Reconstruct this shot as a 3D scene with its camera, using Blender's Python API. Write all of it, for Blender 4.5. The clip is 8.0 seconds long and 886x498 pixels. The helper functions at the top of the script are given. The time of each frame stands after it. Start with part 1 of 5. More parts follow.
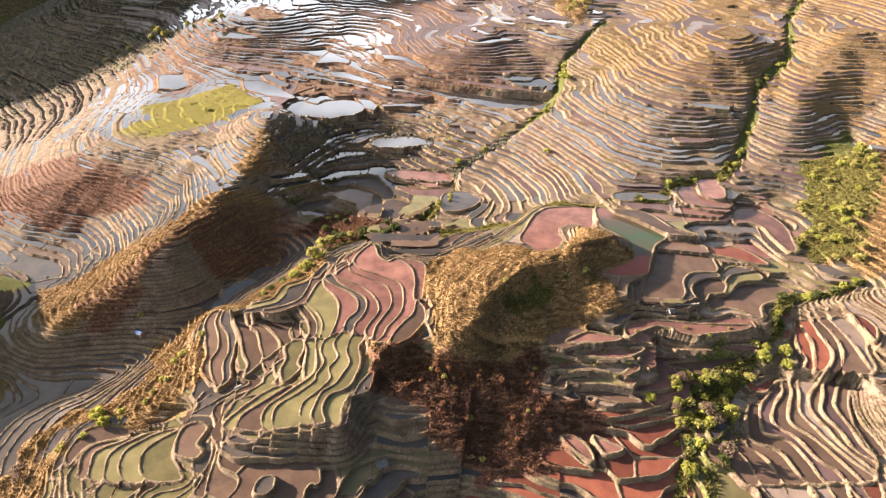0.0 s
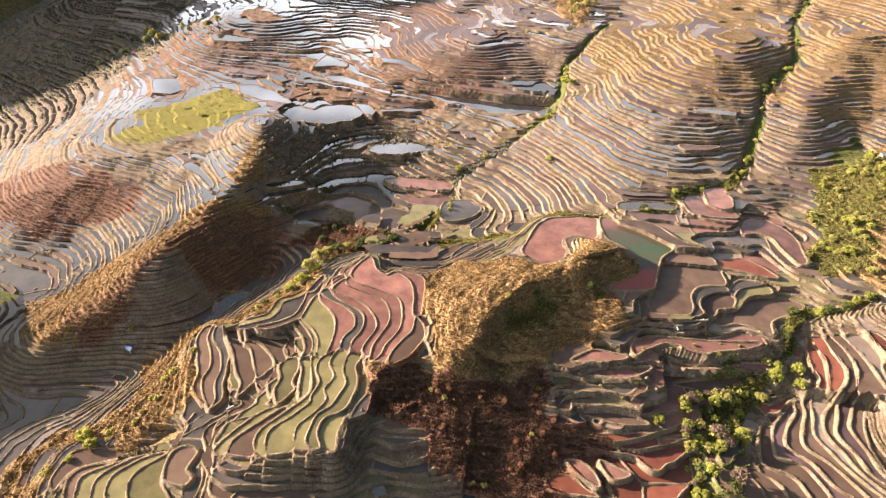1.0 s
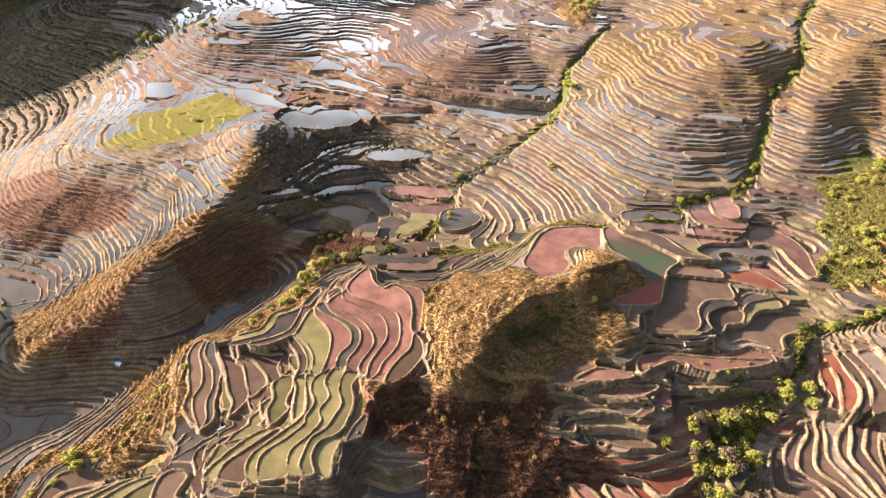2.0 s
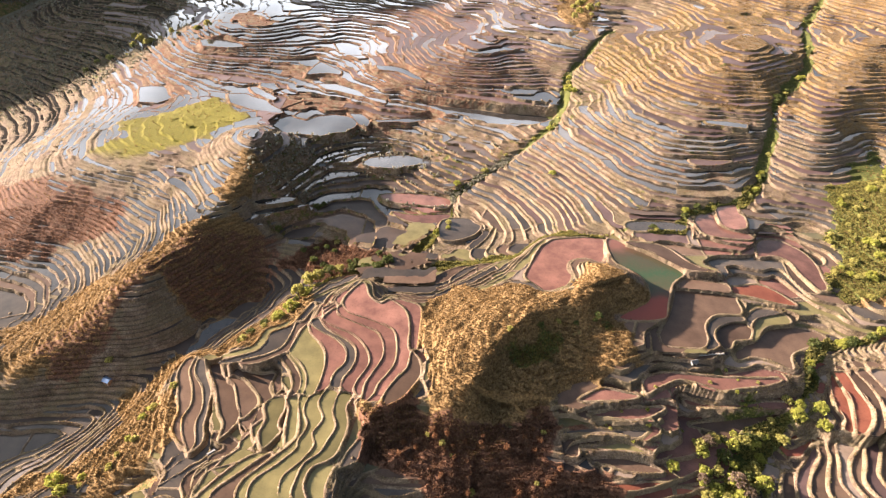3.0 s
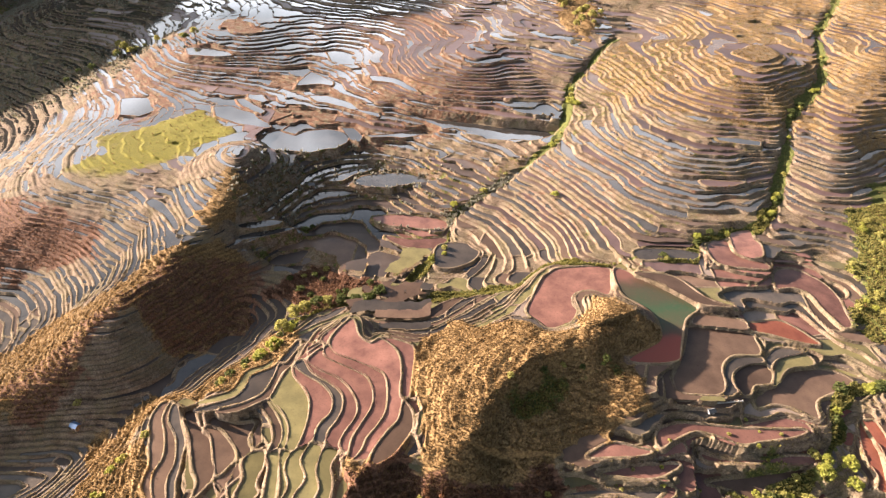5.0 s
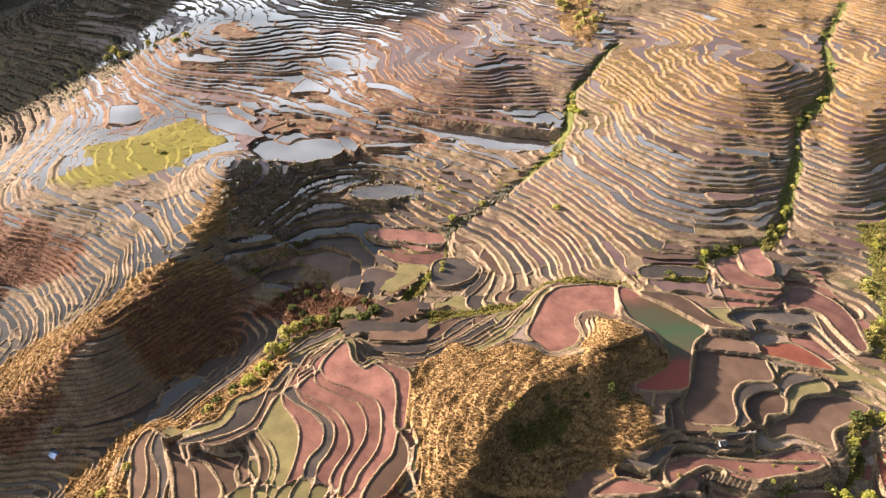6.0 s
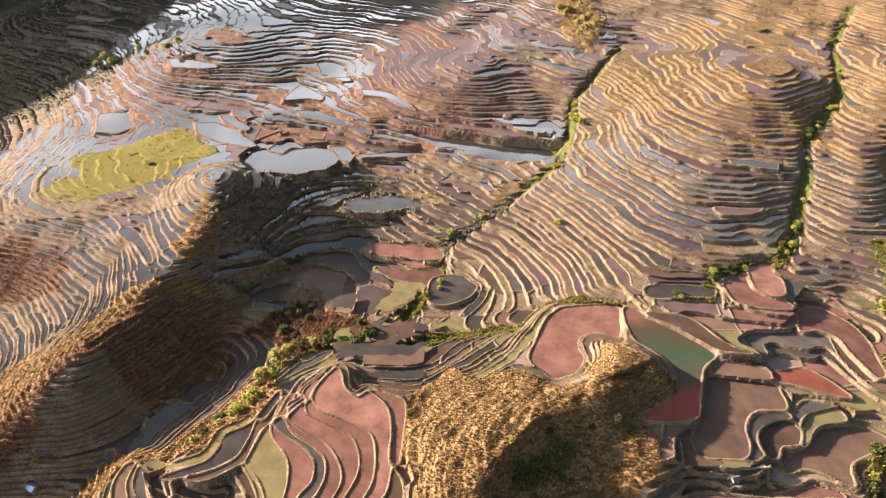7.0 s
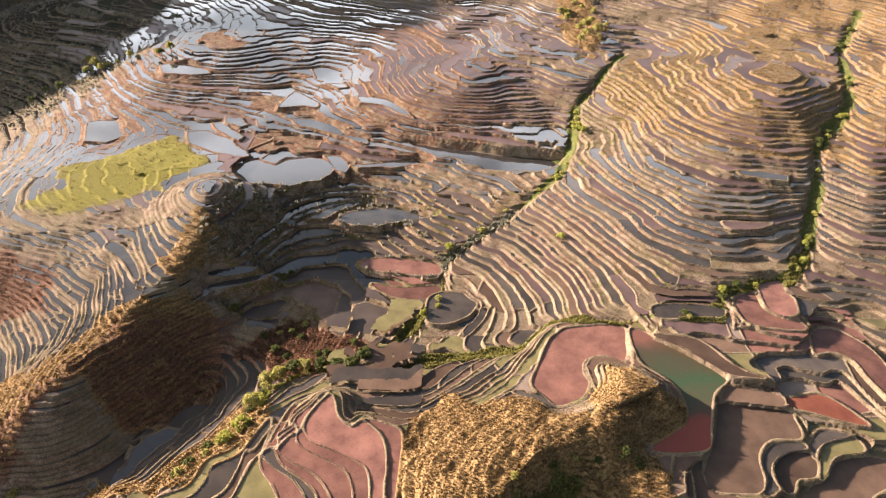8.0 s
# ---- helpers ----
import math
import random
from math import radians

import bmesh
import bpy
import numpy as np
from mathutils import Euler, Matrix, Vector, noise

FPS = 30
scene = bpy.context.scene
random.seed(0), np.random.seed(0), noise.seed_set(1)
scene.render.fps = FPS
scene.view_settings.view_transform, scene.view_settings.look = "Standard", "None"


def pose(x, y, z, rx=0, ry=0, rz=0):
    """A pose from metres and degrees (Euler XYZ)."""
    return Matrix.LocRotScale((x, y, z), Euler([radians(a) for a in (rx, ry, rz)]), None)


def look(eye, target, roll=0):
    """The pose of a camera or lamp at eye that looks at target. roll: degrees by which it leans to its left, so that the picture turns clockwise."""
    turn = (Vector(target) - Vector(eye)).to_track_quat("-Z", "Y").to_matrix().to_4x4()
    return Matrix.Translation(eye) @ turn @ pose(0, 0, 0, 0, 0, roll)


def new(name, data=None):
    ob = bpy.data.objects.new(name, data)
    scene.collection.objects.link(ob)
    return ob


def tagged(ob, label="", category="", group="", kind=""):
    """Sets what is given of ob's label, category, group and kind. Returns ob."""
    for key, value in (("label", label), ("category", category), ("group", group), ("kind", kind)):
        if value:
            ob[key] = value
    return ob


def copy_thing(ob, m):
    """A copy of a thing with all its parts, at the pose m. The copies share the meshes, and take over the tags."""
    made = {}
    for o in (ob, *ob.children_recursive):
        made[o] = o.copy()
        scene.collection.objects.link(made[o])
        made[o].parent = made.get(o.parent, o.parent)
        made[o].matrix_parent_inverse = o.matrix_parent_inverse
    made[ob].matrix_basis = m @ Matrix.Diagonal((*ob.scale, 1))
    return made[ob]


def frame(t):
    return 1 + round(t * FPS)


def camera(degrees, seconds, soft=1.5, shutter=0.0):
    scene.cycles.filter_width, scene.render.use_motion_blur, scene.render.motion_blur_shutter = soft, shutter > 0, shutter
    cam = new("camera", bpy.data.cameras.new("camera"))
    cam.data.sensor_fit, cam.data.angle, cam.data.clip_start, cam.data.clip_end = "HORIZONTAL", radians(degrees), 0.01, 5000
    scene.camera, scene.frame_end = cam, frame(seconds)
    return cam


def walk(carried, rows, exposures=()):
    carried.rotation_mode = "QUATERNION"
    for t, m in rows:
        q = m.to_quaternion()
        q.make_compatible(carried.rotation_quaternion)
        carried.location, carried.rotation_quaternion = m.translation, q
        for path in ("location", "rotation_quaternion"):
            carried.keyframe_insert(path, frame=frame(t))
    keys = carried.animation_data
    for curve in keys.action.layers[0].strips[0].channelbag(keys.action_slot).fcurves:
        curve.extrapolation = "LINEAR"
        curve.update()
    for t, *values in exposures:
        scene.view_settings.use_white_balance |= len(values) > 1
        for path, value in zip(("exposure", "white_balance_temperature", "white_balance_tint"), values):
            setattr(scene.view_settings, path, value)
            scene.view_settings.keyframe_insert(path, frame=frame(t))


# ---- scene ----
cam = camera(74.55, 8.0, soft=1.2)
PATH = [
    (0, (1.80, -8.35, 225.06), (1.63, 71.77, 165.22), 2.16),
    (0.5, (1.37, -0.93, 224.99), (1.26, 79.15, 165.09), 2.19),
    (1, (1.06, 6.00, 224.91), (1.01, 86.03, 164.95), 2.22),
    (1.5, (0.87, 12.67, 224.84), (0.87, 92.66, 164.82), 2.25),
    (2, (0.78, 19.30, 224.77), (0.85, 99.25, 164.70), 2.27),
    (2.5, (0.81, 26.04, 224.73), (0.94, 105.96, 164.61), 2.30),
    (3, (0.92, 33.04, 224.70), (1.12, 112.92, 164.54), 2.32),
    (3.5, (1.12, 40.38, 224.69), (1.38, 120.23, 164.50), 2.35),
    (4, (1.39, 48.11, 224.71), (1.72, 127.93, 164.48), 2.37),
    (4.5, (1.71, 56.25, 224.73), (2.11, 136.05, 164.47), 2.39),
    (5, (2.07, 64.77, 224.77), (2.54, 144.55, 164.48), 2.41),
    (5.5, (2.44, 73.60, 224.80), (2.97, 153.37, 164.49), 2.43),
    (6, (2.79, 82.65, 224.82), (3.40, 162.40, 164.50), 2.45),
    (6.5, (3.11, 91.77, 224.81), (3.79, 171.51, 164.47), 2.47),
    (7, (3.36, 100.79, 224.76), (4.12, 180.52, 164.41), 2.48),
    (7.5, (3.51, 109.47, 224.63), (4.34, 189.20, 164.28), 2.50),
    (8, (3.52, 117.58, 224.42), (4.43, 197.31, 164.07), 2.51),
]
walk(cam, [(t, look(eye, target, roll)) for t, eye, target, roll in PATH], exposures=[(0, 1.72), (4.5, 1.7), (8, 1.5)])

# ---- light ----
SUN_TO = Vector((-0.94, 0.34, 0.0)).normalized()      # level bearing of the low sun
SUN_UP = radians(15.0)
world = bpy.data.worlds.new("sky")
world.use_nodes = True
scene.world = world
sky = world.node_tree.nodes.new("ShaderNodeTexSky")
sky.sky_type, sky.sun_disc = "NISHITA", False
sky.sun_elevation, sky.sun_rotation = SUN_UP, math.atan2(SUN_TO.x, SUN_TO.y) % (2 * math.pi)
sky.air_density, sky.dust_density = 1.0, 4.0
background = world.node_tree.nodes["Background"]


def cloudy_sky(tree):
    """Clear sky overhead, broken bright cloud and haze low down all round."""
    nodes, links = tree.nodes, tree.links
    way = nodes.new("ShaderNodeTexCoord").outputs["Generated"]
    split = nodes.new("ShaderNodeSeparateXYZ")
    links.new(way, split.inputs[0])
    low = nodes.new("ShaderNodeMapRange")
    low.interpolation_type = "SMOOTHSTEP"
    for key, value in (("From Min", 0.6), ("From Max", 0.42), ("To Min", 0.0), ("To Max", 1.0)):
        low.inputs[key].default_value = value
    links.new(split.outputs["Z"], low.inputs["Value"])
    stretch = nodes.new("ShaderNodeMapping")
    stretch.inputs["Scale"].default_value = (1.0, 1.0, 2.5)
    links.new(way, stretch.inputs["Vector"])
    puffs = nodes.new("ShaderNodeTexNoise")
    puffs.inputs["Scale"].default_value, puffs.inputs["Detail"].default_value = 4.0, 6.0
    links.new(stretch.outputs["Vector"], puffs.inputs["Vector"])
    cover = nodes.new("ShaderNodeMapRange")
    cover.interpolation_type = "SMOOTHSTEP"
    for key, value in (("From Min", 0.38), ("From Max", 0.56), ("To Min", 0.25), ("To Max", 1.0)):
        cover.inputs[key].default_value = value
    links.new(puffs.outputs["Fac"], cover.inputs["Value"])
    share = nodes.new("ShaderNodeMath")
    share.operation = "MULTIPLY"
    links.new(low.outputs["Result"], share.inputs[0])
    links.new(cover.outputs["Result"], share.inputs[1])
    # cloud lit from behind glows on the sun's side of the sky and is dull away from it
    toward = nodes.new("ShaderNodeVectorMath")
    toward.operation = "DOT_PRODUCT"
    links.new(way, toward.inputs[0])
    toward.inputs[1].default_value = SUN_TO
    lit = nodes.new("ShaderNodeMapRange")
    lit.interpolation_type = "SMOOTHSTEP"
    for key, value in (("From Min", -0.5), ("From Max", 0.3), ("To Min", 0.06), ("To Max", 1.0)):
        lit.inputs[key].default_value = value
    links.new(toward.outputs["Value"], lit.inputs["Value"])
    glow = nodes.new("ShaderNodeMix")
    glow.data_type = "RGBA"
    glow.inputs[6].default_value, glow.inputs[7].default_value = (0, 0, 0, 1), (17.5, 18.0, 19.5, 1)
    links.new(lit.outputs["Result"], glow.inputs[0])
    mix = nodes.new("ShaderNodeMix")
    mix.data_type = "RGBA"
    links.new(share.outputs[0], mix.inputs[0])
    links.new(sky.outputs["Color"], mix.inputs[6])
    links.new(glow.outputs[2], mix.inputs[7])
    return mix.outputs[2]


world.node_tree.links.new(cloudy_sky(world.node_tree), background.inputs["Color"])
background.inputs["Strength"].default_value = 0.076
sun = new("sun", bpy.data.lights.new("sun", "SUN"))
sun.data.energy, sun.data.angle, sun.data.color = 11.8, radians(0.6), (1.0, 0.815, 0.7)
sun.matrix_world = look(SUN_TO * 500 + Vector((0, 400, 500 * math.tan(SUN_UP))), (0, 400, 0))


# ---- materials ----
def material(name, rough=0.9, spec=0.2):
    mat = bpy.data.materials.new(name)
    mat.use_nodes = True
    shader = mat.node_tree.nodes["Principled BSDF"]
    shader.inputs["Roughness"].default_value = rough
    shader.inputs["Specular IOR Level"].default_value = spec
    return mat, mat.node_tree.nodes, mat.node_tree.links, shader


def noise_node(nodes, links, scale, detail=4.0, rough=0.55, vector=None):
    tex = nodes.new("ShaderNodeTexNoise")
    tex.inputs["Scale"].default_value = scale
    tex.inputs["Detail"].default_value = detail
    tex.inputs["Roughness"].default_value = rough
    if vector is not None:
        links.new(vector, tex.inputs["Vector"])
    return tex.outputs["Fac"]


def ramp(nodes, links, fac, stops):
    node = nodes.new("ShaderNodeValToRGB")
    el = node.color_ramp.elements
    while len(el) < len(stops):
        el.new(0.5)
    for e, (p, c) in zip(el, stops):
        e.position, e.color = p, (*c, 1)
    links.new(fac, node.inputs["Fac"])
    return node.outputs["Color"]


def mixed(nodes, links, fac, a, b, blend="MIX"):
    node = nodes.new("ShaderNodeMix")
    node.data_type, node.blend_type = "RGBA", blend
    for socket, value in ((node.inputs[0], fac), (node.inputs[6], a), (node.inputs[7], b)):
        if isinstance(value, float):
            socket.default_value = value
        elif isinstance(value, tuple):
            socket.default_value = (*value, 1)
        else:
            links.new(value, socket)
    return node.outputs[2]


def bumped(nodes, links, shader, height, strength, distance):
    node = nodes.new("ShaderNodeBump")
    node.inputs["Strength"].default_value = strength
    node.inputs["Distance"].default_value = distance
    links.new(height, node.inputs["Height"])
    links.new(node.outputs["Normal"], shader.inputs["Normal"])


def land_material():
    """Earth banks and dry grass; the cover map carries grass, green growth, red scrub and shade tints."""
    mat, nodes, links, shader = material("terrace_earth", 0.95, 0.1)
    place = nodes.new("ShaderNodeNewGeometry").outputs["Position"]
    coarse = noise_node(nodes, links, 0.06, 5, 0.6, place)
    fine = noise_node(nodes, links, 0.9, 5, 0.65, place)
    mid = noise_node(nodes, links, 0.22, 4, 0.6, place)
    earth = ramp(nodes, links, fine, [(0.25, (0.075, 0.048, 0.032)), (0.5, (0.168, 0.125, 0.088)), (0.78, (0.265, 0.212, 0.15))])
    worn = noise_node(nodes, links, 0.14, 5, 0.6, place)
    earth = mixed(nodes, links, 1.0, earth, ramp(nodes, links, worn, [(0.32, (0.42, 0.38, 0.34)), (0.5, (0.85, 0.82, 0.8)), (0.66, (1.1, 1.1, 1.1))]), "MULTIPLY")
    earth = mixed(nodes, links, ramp(nodes, links, coarse, [(0.42, (0, 0, 0)), (0.62, (0.6, 0.6, 0.6))]), earth, (0.14, 0.115, 0.067))
    dry = ramp(nodes, links, fine, [(0.3, (0.06, 0.034, 0.016)), (0.5, (0.165, 0.104, 0.046)), (0.75, (0.3, 0.2, 0.088))])
    red = ramp(nodes, links, fine, [(0.25, (0.045, 0.024, 0.016)), (0.52, (0.12, 0.062, 0.039)), (0.8, (0.22, 0.125, 0.078))])
    green = ramp(nodes, links, fine, [(0.25, (0.022, 0.028, 0.009)), (0.55, (0.075, 0.08, 0.022)), (0.8, (0.19, 0.17, 0.055))])
    cover = nodes.new("ShaderNodeAttribute")
    cover.attribute_name = "cover"
    parts = nodes.new("ShaderNodeSeparateColor")
    links.new(cover.outputs["Color"], parts.inputs["Color"])

    def patch(channel):
        add = nodes.new("ShaderNodeMath")
        add.operation = "MULTIPLY_ADD"
        links.new(mid, add.inputs[0])
        add.inputs[1].default_value = 1.2
        links.new(parts.outputs[channel], add.inputs[2])
        return ramp(nodes, links, add.outputs[0], [(0.82, (0, 0, 0)), (1.0, (1, 1, 1))])

    colour = mixed(nodes, links, patch("Red"), earth, dry)
    colour = mixed(nodes, links, patch("Blue"), colour, red)
    colour = mixed(nodes, links, patch("Green"), colour, green)
    lush = ramp(nodes, links, fine, [(0.25, (0.055, 0.05, 0.012)), (0.55, (0.135, 0.12, 0.018)), (0.8, (0.24, 0.2, 0.035))])
    colour = mixed(nodes, links, cover.outputs["Alpha"], colour, lush)
    grain = noise_node(nodes, links, 2.6, 4, 0.7, place)
    colour = mixed(nodes, links, 1.0, colour, ramp(nodes, links, grain, [(0.36, (0.55, 0.53, 0.5)), (0.5, (1, 1, 1)), (0.64, (1.25, 1.25, 1.25))]), "MULTIPLY")
    links.new(colour, shader.inputs["Base Color"])
    bumped(nodes, links, shader, fine, 0.7, 0.6)
    return mat


def water_material(name, dark, light, rough=0.07, film=0.6, ior=1.36, spec=0.8):
    """Still paddy water over mud, with algae and silt in drifts; each paddy differs a little."""
    mat, nodes, links, shader = material(name, rough, spec)
    shader.inputs["IOR"].default_value = ior
    geo = nodes.new("ShaderNodeNewGeometry")
    lot = nodes.new("ShaderNodeAttribute")
    lot.attribute_name = "lot"
    own = nodes.new("ShaderNodeObjectInfo").outputs["Random"]
    add = nodes.new("ShaderNodeMath")
    add.operation = "ADD"
    links.new(own, add.inputs[0])
    links.new(lot.outputs["Fac"], add.inputs[1])
    fract = nodes.new("ShaderNodeMath")
    fract.operation = "FRACT"
    links.new(add.outputs[0], fract.inputs[0])
    drift = noise_node(nodes, links, 0.09, 5, 0.6, geo.outputs["Position"])
    speck = noise_node(nodes, links, 1.4, 4, 0.7, geo.outputs["Position"])
    colour = ramp(nodes, links, drift, [(0.28, dark), (0.72, light)])
    colour = mixed(nodes, links, ramp(nodes, links, speck, [(0.55, (0, 0, 0)), (0.75, (film, film, film))]), colour, tuple(0.55 * v for v in dark))
    hue = nodes.new("ShaderNodeHueSaturation")
    links.new(colour, hue.inputs["Color"])
    value = nodes.new("ShaderNodeMapRange")
    value.inputs["To Min"].default_value, value.inputs["To Max"].default_value = 0.65, 1.3
    links.new(fract.outputs[0], value.inputs["Value"])
    links.new(value.outputs["Result"], hue.inputs["Value"])
    links.new(hue.outputs["Color"], shader.inputs["Base Color"])
    bumped(nodes, links, shader, speck, 0.06, 0.05)
    return mat


def pool_material(name):
    """A deep pool: red algae on one side, dark green water on the other."""
    mat, nodes, links, shader = material(name, 0.08, 0.35)
    place = nodes.new("ShaderNodeNewGeometry").outputs["Position"]
    drift = noise_node(nodes, links, 0.05, 3, 0.5, place)
    speck = noise_node(nodes, links, 0.8, 4, 0.7, place)
    split = nodes.new("ShaderNodeSeparateXYZ")
    links.new(place, split.inputs[0])
    span = nodes.new("ShaderNodeMapRange")
    span.inputs["From Min"].default_value, span.inputs["From Max"].default_value = 262, 352
    links.new(split.outputs["Y"], span.inputs["Value"])
    shift = nodes.new("ShaderNodeMath")
    shift.operation = "MULTIPLY_ADD"
    links.new(drift, shift.inputs[0])
    shift.inputs[1].default_value = 0.35
    links.new(span.outputs["Result"], shift.inputs[2])
    colour = ramp(nodes, links, shift.outputs[0], [(0.4, (0.17, 0.045, 0.03)), (0.47, (0.07, 0.045, 0.028)), (0.68, (0.03, 0.055, 0.028)), (0.88, (0.05, 0.04, 0.025)), (1.0, (0.13, 0.06, 0.045))])
    colour = mixed(nodes, links, ramp(nodes, links, speck, [(0.5, (0, 0, 0)), (0.8, (0.4, 0.4, 0.4))]), colour, (0.1, 0.045, 0.03))
    links.new(colour, shader.inputs["Base Color"])
    bumped(nodes, links, shader, speck, 0.05, 0.05)
    return mat


def plain_material(name, dark, light, scale=2.0, rough=0.9, spec=0.2, bump=0.3):
    mat, nodes, links, shader = material(name, rough, spec)
    tex = noise_node(nodes, links, scale, 5, 0.65, nodes.new("ShaderNodeNewGeometry").outputs["Position"])
    links.new(ramp(nodes, links, tex, [(0.3, dark), (0.7, light)]), shader.inputs["Base Color"])
    bumped(nodes, links, shader, tex, bump, 0.1)
    return mat


LAND = land_material()
WATER = {
    "pink": water_material("pink_algae_water", (0.085, 0.042, 0.034), (0.2, 0.1, 0.076), 0.12, 0.8, 1.33, 0.45),
    "rust": water_material("rust_water", (0.1, 0.033, 0.022), (0.17, 0.062, 0.037), 0.1, 0.6, 1.33, 0.5),
    "olive": water_material("olive_water", (0.08, 0.07, 0.032), (0.16, 0.135, 0.06), 0.1, 0.6, 1.33, 0.6),
    "green": pool_material("green_and_red_water"),
    "grey": water_material("grey_mud_water", (0.035, 0.03, 0.026), (0.075, 0.06, 0.047), 0.05),
    "brown": water_material("brown_mud_water", (0.065, 0.042, 0.03), (0.115, 0.075, 0.052), 0.16, 0.6, 1.33, 0.42),
    "silt": water_material("pale_silt_water", (0.12, 0.09, 0.07), (0.2, 0.15, 0.115), 0.2),
    "mud": water_material("wet_mauve_mud", (0.05, 0.03, 0.028), (0.1, 0.062, 0.056), 0.5, 0.4, 1.3),
    # matt mud, its colour darkened to stand in for shade
    "shade_mud": water_material("shade_darkened_mud", (0.028, 0.021, 0.017), (0.06, 0.042, 0.034), 0.6, 0.4, 1.25),
    "clear": water_material("clear_water", (0.02, 0.02, 0.02), (0.045, 0.04, 0.036), 0.03, 0.3, 1.45),
}

# ---- the land ----
# swells of the land: x, y, radius, height
SWELLS_NEAR = [
    (-115, 110, 95, 16.9), (-100, 110, 60, 3.5), (-80, 130, 40, 2.0), (-60, 130, 40, 1.9),
    (20, 130, 40, -2.1), (-130, 140, 60, 1.9), (-100, 140, 60, 4.9), (-80, 150, 40, 2.5),
    (-60, 150, 40, 2.9), (20, 150, 40, -2.8), (80, 150, 40, -1.0), (-40, 170, 40, 3.8),
    (170, 170, 60, -4.9), (-60, 190, 40, 3.3), (-20, 190, 40, 5.0), (0, 190, 40, 3.9),
    (40, 190, 40, 3.9), (180, 190, 40, -4.5),
]
SWELLS_SPUR = [
    (40, 210, 40, 5.5), (-200, 230, 40, -3.7), (-120, 230, 40, 3.3), (-10, 230, 60, 14.8),
    (40, 230, 40, 4.9), (100, 230, 40, 4.1), (200, 230, 40, -2.9), (-200, 250, 40, -3.8),
    (-100, 250, 40, 4.6), (-80, 250, 40, 3.7), (-60, 270, 40, 5.3), (20, 270, 40, 4.2),
    (40, 270, 40, 5.8), (80, 270, 40, 5.6), (100, 270, 40, 4.7), (-220, 290, 40, 3.5),
    (-60, 290, 40, 5.4), (60, 290, 40, 3.6),
]
SWELLS_RIDGE = [
    (120, 290, 40, 4.7), (180, 290, 40, -2.1), (230, 290, 60, -3.6), (-240, 310, 40, 2.1),
    (-180, 310, 40, 7.0), (-120, 310, 40, -4.5), (0, 310, 40, -3.3), (100, 310, 40, 3.1),
    (-280, 350, 60, -11.0), (-100, 350, 60, -7.5), (200, 350, 60, -3.4), (260, 350, 60, -6.0),
    (-190, 380, 60, 6.9), (-10, 380, 60, -3.8), (50, 380, 60, -9.9), (290, 380, 60, -6.0),
    (-310, 410, 60, 4.1), (-295, 425, 95, 3.8),
]
SWELLS_HILLSIDE = [
    (-340, 470, 95, 8.4), (-295, 470, 95, 10.4), (-205, 470, 95, 12.0), (-25, 470, 95, -11.4),
    (200, 470, 95, 4.5), (335, 470, 95, -11.5), (110, 560, 95, -13.4), (245, 560, 95, 12.1),
    (20, 605, 95, 9.8), (425, 605, 95, 6.5), (-295, 650, 95, 7.9), (-250, 695, 95, 12.6),
    (-70, 695, 95, -6.3), (380, 695, 95, -7.4), (-520, 760, 160, 16.9), (250, 760, 160, -17.3),
    (-520, 830, 160, 20.9), (40, 830, 160, -14.6),
]
BASE = (1.26, 61.79, 64.65, -21.72, 0.03, 2.44)

GULLY_MAIN = [(423, 742), (367, 660), (329, 565), (274, 499), (256, 457), (228, 402), (209, 378), (168, 370), (157, 352), (109, 350),
              (68, 356), (51, 338), (10, 336), (-18, 327), (-42, 330), (-67, 328), (-91, 317)]
GULLY_DIAG = [(176, 683), (116, 584), (103, 525), (90, 489), (52, 451), (9, 419), (5, 379), (-26, 342)]
GULLY_RIGHT = [(256, 270), (238, 264), (212, 260), (198, 249), (198, 238), (181, 222), (161, 205), (129, 175), (118, 148), (107, 121)]

RIDGE = [(-247, 256), (-230, 265), (-211, 277), (-200, 294), (-191, 312), (-181, 328), (-173, 343), (-169, 359), (-157, 385), (-148, 411), (-149, 447)]
RIB = [(420, 640), (360, 560), (312, 490), (290, 450), (265, 405)]
DIP = [(460, 600), (395, 530), (350, 470), (318, 425), (275, 375)]
# banks that fall away to their right: line, drop, width, reach
SCARPS = [
    ([(20, 196), (22, 211), (26, 226), (32, 242), (45, 257), (61, 268), (77, 278)], 5.5, 9, 36),
    ([(4, 202), (16, 212), (22, 229), (30, 242), (46, 254), (68, 267), (88, 274), (112, 283), (126, 294)], 2.5, 8.0, 22.0),
    ([(-101, 160), (-72, 159), (-56, 160), (-44, 163), (-43, 179), (-35, 183), (-34, 195), (-17, 214), (10, 215)], 9.0, 6.0, 34.0),
]

# the dull hollow between the ridge and the diagonal gully, coloured darker for shade
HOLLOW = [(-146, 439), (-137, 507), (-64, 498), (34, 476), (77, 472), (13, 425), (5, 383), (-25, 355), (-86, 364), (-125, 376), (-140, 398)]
# the shaded valley left of the spur; its paddies are coloured darker for shade
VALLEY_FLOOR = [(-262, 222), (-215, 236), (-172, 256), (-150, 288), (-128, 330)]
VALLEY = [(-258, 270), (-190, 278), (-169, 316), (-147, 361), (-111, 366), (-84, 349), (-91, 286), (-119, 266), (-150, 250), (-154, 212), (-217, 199)]
